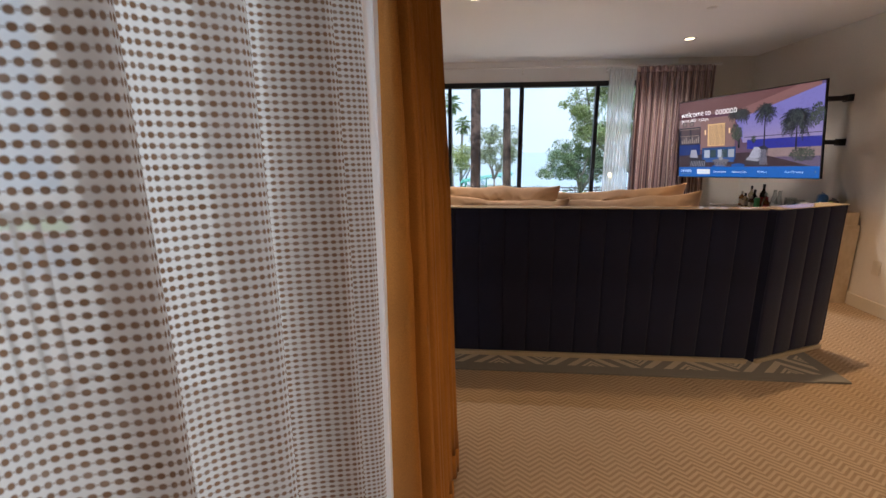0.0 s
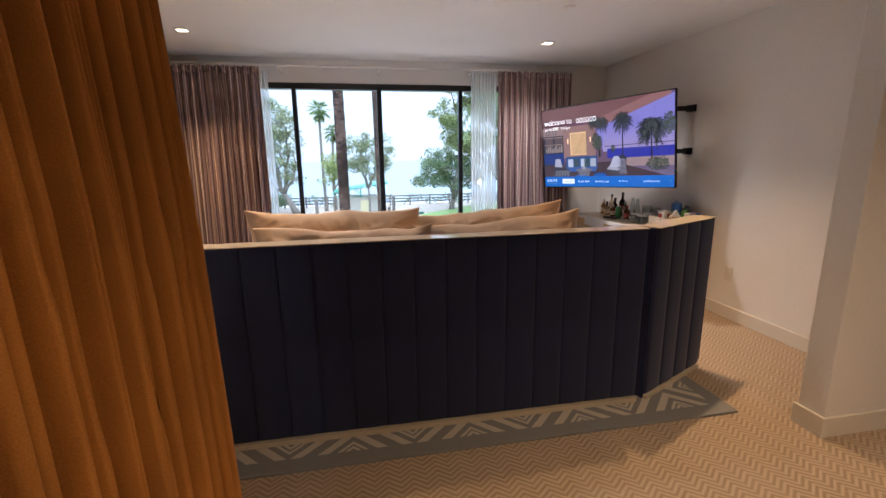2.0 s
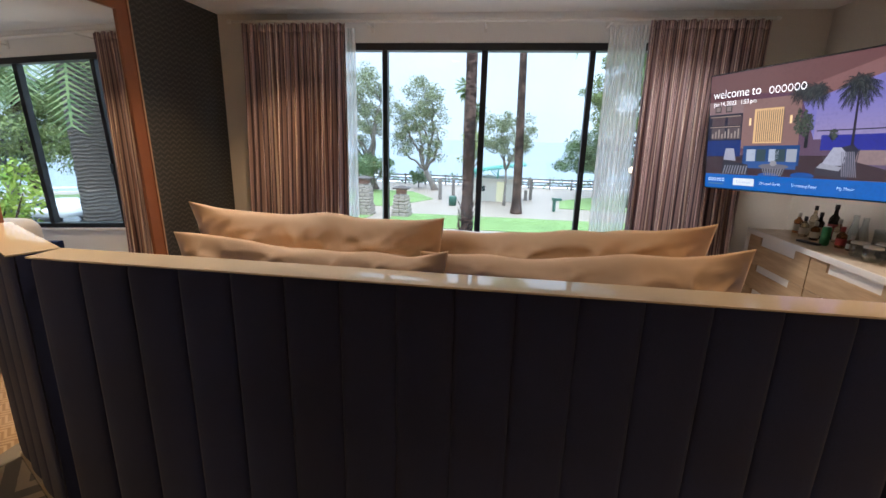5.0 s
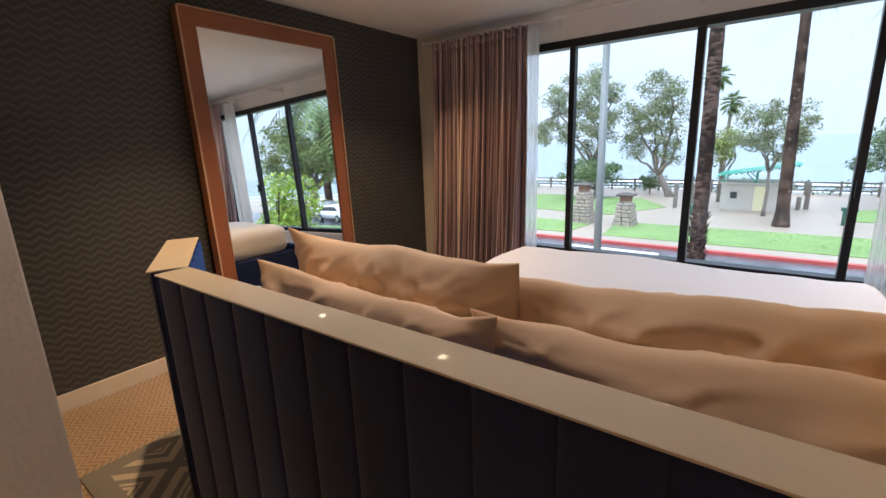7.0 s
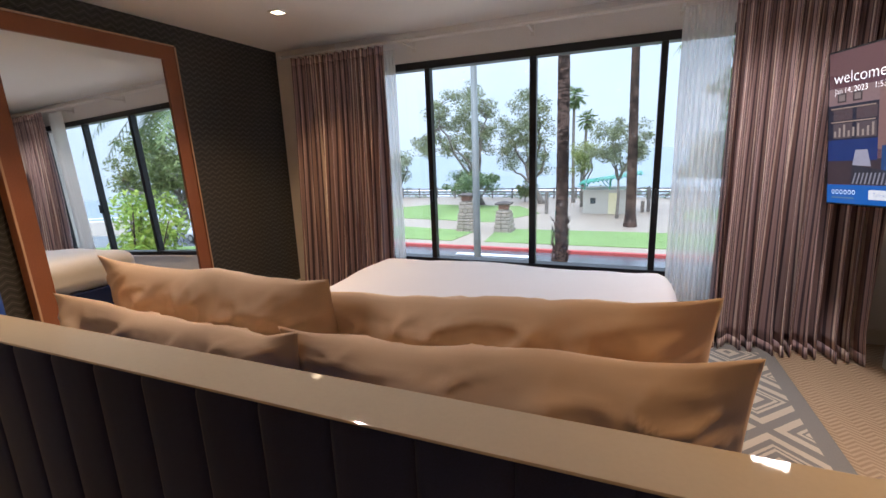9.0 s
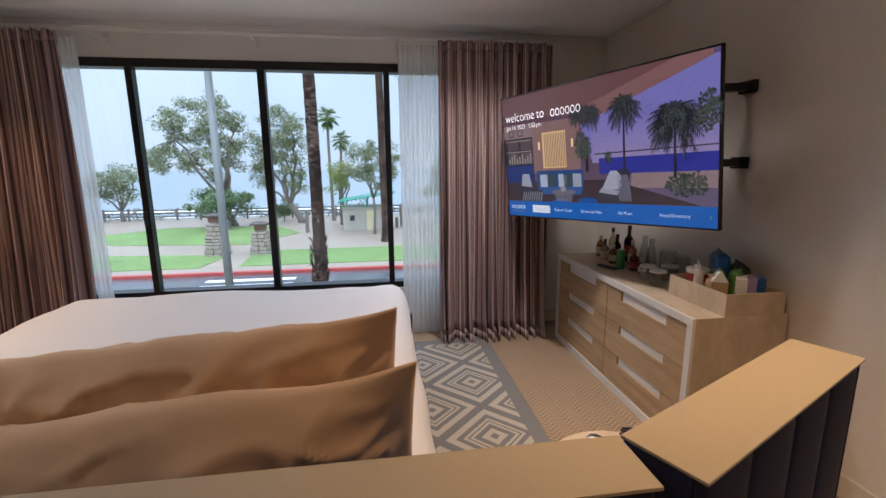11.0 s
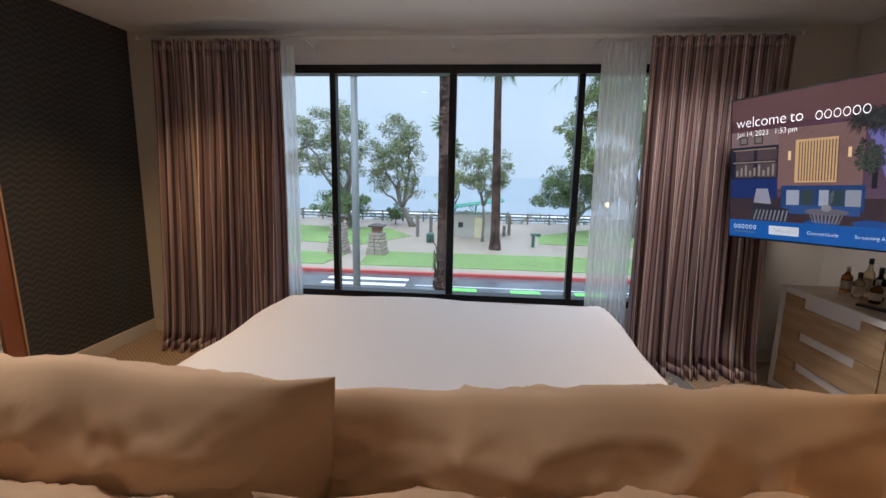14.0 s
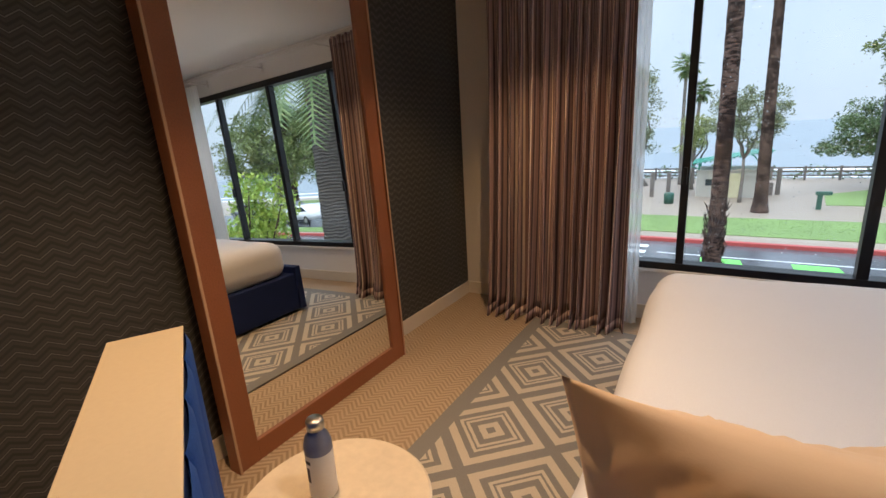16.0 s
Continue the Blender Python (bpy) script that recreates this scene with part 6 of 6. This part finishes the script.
# post and rail fence on the bluff edge
fn = thing("bluff_fence", pose(0, 46.0, GZ + 0.12), "weathered grey post and rail fence along the bluff", "fence")
pm = mesh_of(box(-0.07, 0.07, -0.07, 0.07, 0, 1.05, 0.01), "post", fence_m)
rm = mesh_of(box(0, 2.0, -0.03, 0.03, -0.06, 0.06, 0.01), "rail", fence_m)
for i in range(36):
    x = -34 + 2.0 * i
    o = new("post", pm)
    o.parent, o.matrix_basis = fn, pose(x, 0, 0)
    for z in (0.35, 0.65, 0.92):
        o = new("rail", rm)
        o.parent, o.matrix_basis = fn, pose(x, 0, z)
hd = thing("bluff_hedge", pose(0, 0, 0), "low coastal scrub behind the fence", "hedge", kind="stuff")
me = leaf_cloud([(x * 0.9 - 34, 47.0 + 0.6 * math.sin(x), GZ + 0.5 + 0.3 * math.sin(x * 1.7), 0.7) for x in range(80)], 60, 0.14, 77)
me.materials.append(leaf_oak)
o = new("scrub", me)
o.parent = hd

# small park furniture
tb = thing("litter_bin", pose(-1.85, 33.4, GZ + 0.1), "dark green park litter bin", "bin")
part("drum", lathe([(0, 0), (0.26, 0), (0.28, 0.6), (0.24, 0.66), (0, 0.68)], 18), mat("bin_green", (0.03, 0.10, 0.07), 0.5), tb, smooth=True)
fd = thing("drinking_fountain", pose(5.0, 32.7, GZ + 0.1), "small dark green drinking fountain on a post", "fountain")
part("post", box(-0.1, 0.1, -0.1, 0.1, 0, 0.75, 0.02), bpy.data.materials["bin_green"], fd)
part("bowl", box(-0.18, 0.45, -0.14, 0.14, 0.75, 0.92, 0.03), bpy.data.materials["bin_green"], fd)
for i, (x, y, h) in enumerate(((-3.1, 36.0, 1.65), (3.75, 38.0, 1.6), (3.35, 37.6, 0.8), (-2.2, 36.8, 1.5))):
    ps = thing("timber_post", pose(x, y, GZ + 0.1), "weathered timber post in the park", "post", "park posts")
    part("shaft", box(-0.12, 0.12, -0.12, 0.12, 0, h, 0.03), fence_m, ps)
pk = thing("park_lantern", pose(10.45, 36.0, GZ + 0.1), "small park lantern with a lit warm globe", "street lamp")
part("post", tube([(0, 0, 0), (0, 0, 2.55)], [0.08, 0.05], 10), fence_m, pk, smooth=True)
part("globe", lathe([(0, 2.5), (0.12, 2.55), (0.18, 2.72), (0.1, 2.88), (0, 2.93)], 14), glow("lantern_glow", (1.0, 0.72, 0.4), 2.5), pk, "lit warm globe", True)

# towards the side street, seen in the mirror
ring_bark, k = plain("ringed_palm_bark", 0.95, spec=0.12)
cx, cy, cz = k.xyz()
ridge_ = k.tri(k.math("ADD", cz, k.math("MULTIPLY", k.noise(3, 3), 0.16)), 0.085)
k.color(k.mix(k.math("MULTIPLY", ridge_, k.noise(14, 4)), (0.055, 0.048, 0.044), (0.24, 0.215, 0.19)))
k.bump(ridge_, 0.8, 0.03)
tree(22.0, 36.0, leaf_oak, "broad dark park tree across the street", 21, [(0, 0, 6.4, 4.2, 3.0), (-2.0, 0, 4.0, 2.6, 1.4)], (0, 0, 2.4), 0.36, 80, 170, 0.16, 8, 1.0)
tree(35.0, 33.0, leaf_olive, "broad olive green park tree across the street", 22, [(0, 0, 6.6, 6.0, 3.4), (-3.0, 0, 4.4, 3.2, 1.5), (3.0, 0, 5.0, 3.2, 2.0)], (0, 0, 2.4), 0.4, 120, 190, 0.17, 9, 1.15)
tree(38.0, 43.0, leaf_oak, "broad dark park tree across the street", 23, [(0, 0, 8.2, 6.0, 4.2), (-3.5, 0, 5.4, 3.0, 2.0)], (0, 0, 2.8), 0.4, 110, 180, 0.18, 9, 1.25)
palm(23.2, 33.4, 9.6, 0.40, 0.36, "feathery date palm beside the street", 6, 60, 3.4, False, GZ + 0.1)
palm(32.9, 33.2, 10.2, 0.40, 0.36, "feathery date palm beside the street", 7, 60, 3.4, False, GZ + 0.1)
palm(5.9, 12.4, 7.6, 0.40, 0.38, "thick grey date palm trunk beside the building, fronds hanging low", 8, 64, 3.3, False, GZ, 0, ring_bark)
bush = thing("shrub", pose(9.1, 11.4, GZ), "bright green leafy shrub growing up beside the window", "shrub")
bbm = bmesh.new()
brng = random.Random(5)
bcl = []
for i in range(20):
    a = brng.uniform(0, 6.28)
    e = Vector((1.5 * math.cos(a) * brng.random() - 1.2, 1.1 * math.sin(a) * brng.random(), brng.uniform(1.8, 4.4)))
    tube([(e.x * 0.2, e.y * 0.2, 0), (e.x * 0.6, e.y * 0.6, e.z * 0.6), e], [0.05, 0.035, 0.015], 6, bbm)
    bcl += [(e.x, e.y, e.z, 0.55), (e.x * 0.8, e.y * 0.8, e.z * 0.75, 0.6), (e.x * 0.9, e.y * 0.7, e.z * 0.5, 0.6)]
part("stems", bbm, bark, bush, smooth=True)
me = leaf_cloud(bcl, 130, 0.085, 99)
me.materials.append(leaf_lime)
o = new("foliage", me)
o.parent = bush


def car(x, y, rz, paint, label):
    t = thing("car", pose(x, y, GZ + 0.125, 0, 0, rz), label, "car", "parked cars")
    side_ = [(-2.2, 0.35), (2.2, 0.35), (2.25, 0.75), (1.3, 0.95), (0.7, 1.42), (-1.2, 1.48), (-2.0, 1.0), (-2.25, 0.8)]
    bm = bmesh.new()
    l_, r_ = [bm.verts.new((px, -0.88, pz)) for px, pz in side_], [bm.verts.new((px, 0.88, pz)) for px, pz in side_]
    bm.faces.new(l_)
    bm.faces.new(r_[::-1])
    for i in range(len(side_)):
        j = (i + 1) % len(side_)
        bm.faces.new((l_[j], l_[i], r_[i], r_[j]))
    bmesh.ops.bevel(bm, geom=bm.edges[:], offset=0.07, segments=2, affect="EDGES")
    part("body", bm, paint, t, smooth=True)
    for sy in (-0.885, 0.865):
        part("side_window", prism([(-1.65, 0), (-1.15, 0.36), (0.6, 0.33), (1.05, 0)], 0, 0.02), car_glass, t, at=pose(0, sy + 0.02, 1.0, 90, 0, 0))
    for wx in (-1.4, 1.4):
        for sy in (-0.8, 0.8):
            w = part("wheel", tube([(wx, sy - 0.11, 0.33), (wx, sy + 0.11, 0.33)], 0.33, 20), rubber_black, t)
            part("rim", tube([(wx, sy - 0.12, 0.33), (wx, sy + 0.12, 0.33)], 0.2, 16), steel, w)
    return t


car(31.4, 30.8, 8, car_silver, "silver parked saloon car beyond the lawn")
car(26.2, 28.4, 8, car_white, "white parked car beyond the lawn")
car(37.6, 31.0, 8, car_silver, "silver parked saloon car beyond the lawn")

# balcony beyond the glazed door
structure("balcony_floor", box(-3.4, LEFT_X - 0.2, -3.0, LEFT_END - 0.22, -0.25, -0.03), concrete, "pale concrete balcony floor", "balcony")
rl = thing("balcony_railing", pose(-1.4, 0, -0.03), "dark metal balcony railing with upright bars", "railing")
part("handrail", box(-0.02, 0.02, -3.0, LEFT_END - 0.25, 1.05, 1.10, 0.004), black_metal, rl)
part("bottom_rail", box(-0.015, 0.015, -3.0, LEFT_END - 0.25, 0.10, 0.13, 0.004), black_metal, rl)
bar = mesh_of(box(-0.008, 0.008, -0.008, 0.008, 0.0, 1.05), "baluster", black_metal)
for i in range(54):
    o = new("baluster", bar)
    o.parent, o.matrix_basis = rl, pose(0, -2.95 + 0.12 * i, 0)
structure("ground_side", box(-90, -3.5, -60, NORTH + 0.3, GZ - 0.6, GZ), concrete, "pale paved court below the balcony", "ground")

# rain on the outside of the window panes
water = bpy.data.materials.new("rain_water")
water.use_nodes = True
rn, rl_ = water.node_tree.nodes, water.node_tree.links
rn.clear()
r_out, r_mix, r_tr, r_tl = (rn.new("ShaderNode" + s) for s in ("OutputMaterial", "MixShader", "BsdfTransparent", "BsdfTranslucent"))
r_tl.inputs["Color"].default_value = (0.95, 0.96, 0.97, 1)
r_mix.inputs[0].default_value = 0.4
rl_.new(r_tr.outputs[0], r_mix.inputs[1])
rl_.new(r_tl.outputs[0], r_mix.inputs[2])
rl_.new(r_mix.outputs[0], r_out.inputs["Surface"])
rain = thing("rain_drops", pose(1.31, NORTH + 0.057, 1.2), "small clear rain drops on the window panes", "rain drops", kind="stuff")
rrng = random.Random(12)
rv_, rf_ = [], []
for _ in range(800):
    px, pz = rrng.uniform(-1.1, 0.95), rrng.random() ** 0.75 * 1.62 - 0.75
    r = rrng.choice((0.0014, 0.002, 0.0026, 0.0034))
    i = len(rv_)
    for ring_, lift_ in ((1.0, 0.0), (0.7, 0.28)):
        for q in range(7):
            a = 2 * math.pi * q / 7
            rv_.append((px + r * ring_ * math.cos(a), r * lift_, pz + 1.25 * r * ring_ * math.sin(a)))
    rv_.append((px, r * 0.4, pz))
    for q in range(7):
        j = (q + 1) % 7
        rf_ += [(i + j, i + q, i + 7 + q, i + 7 + j), (i + 7 + j, i + 7 + q, i + 14)]
    rf_.append(tuple(i + q for q in range(7)))
dm = bpy.data.meshes.new("drops")
dm.from_pydata(rv_, [], rf_)
dm.materials.append(water)
dm.shade_smooth()
o = new("drops", dm)
o.parent = rain
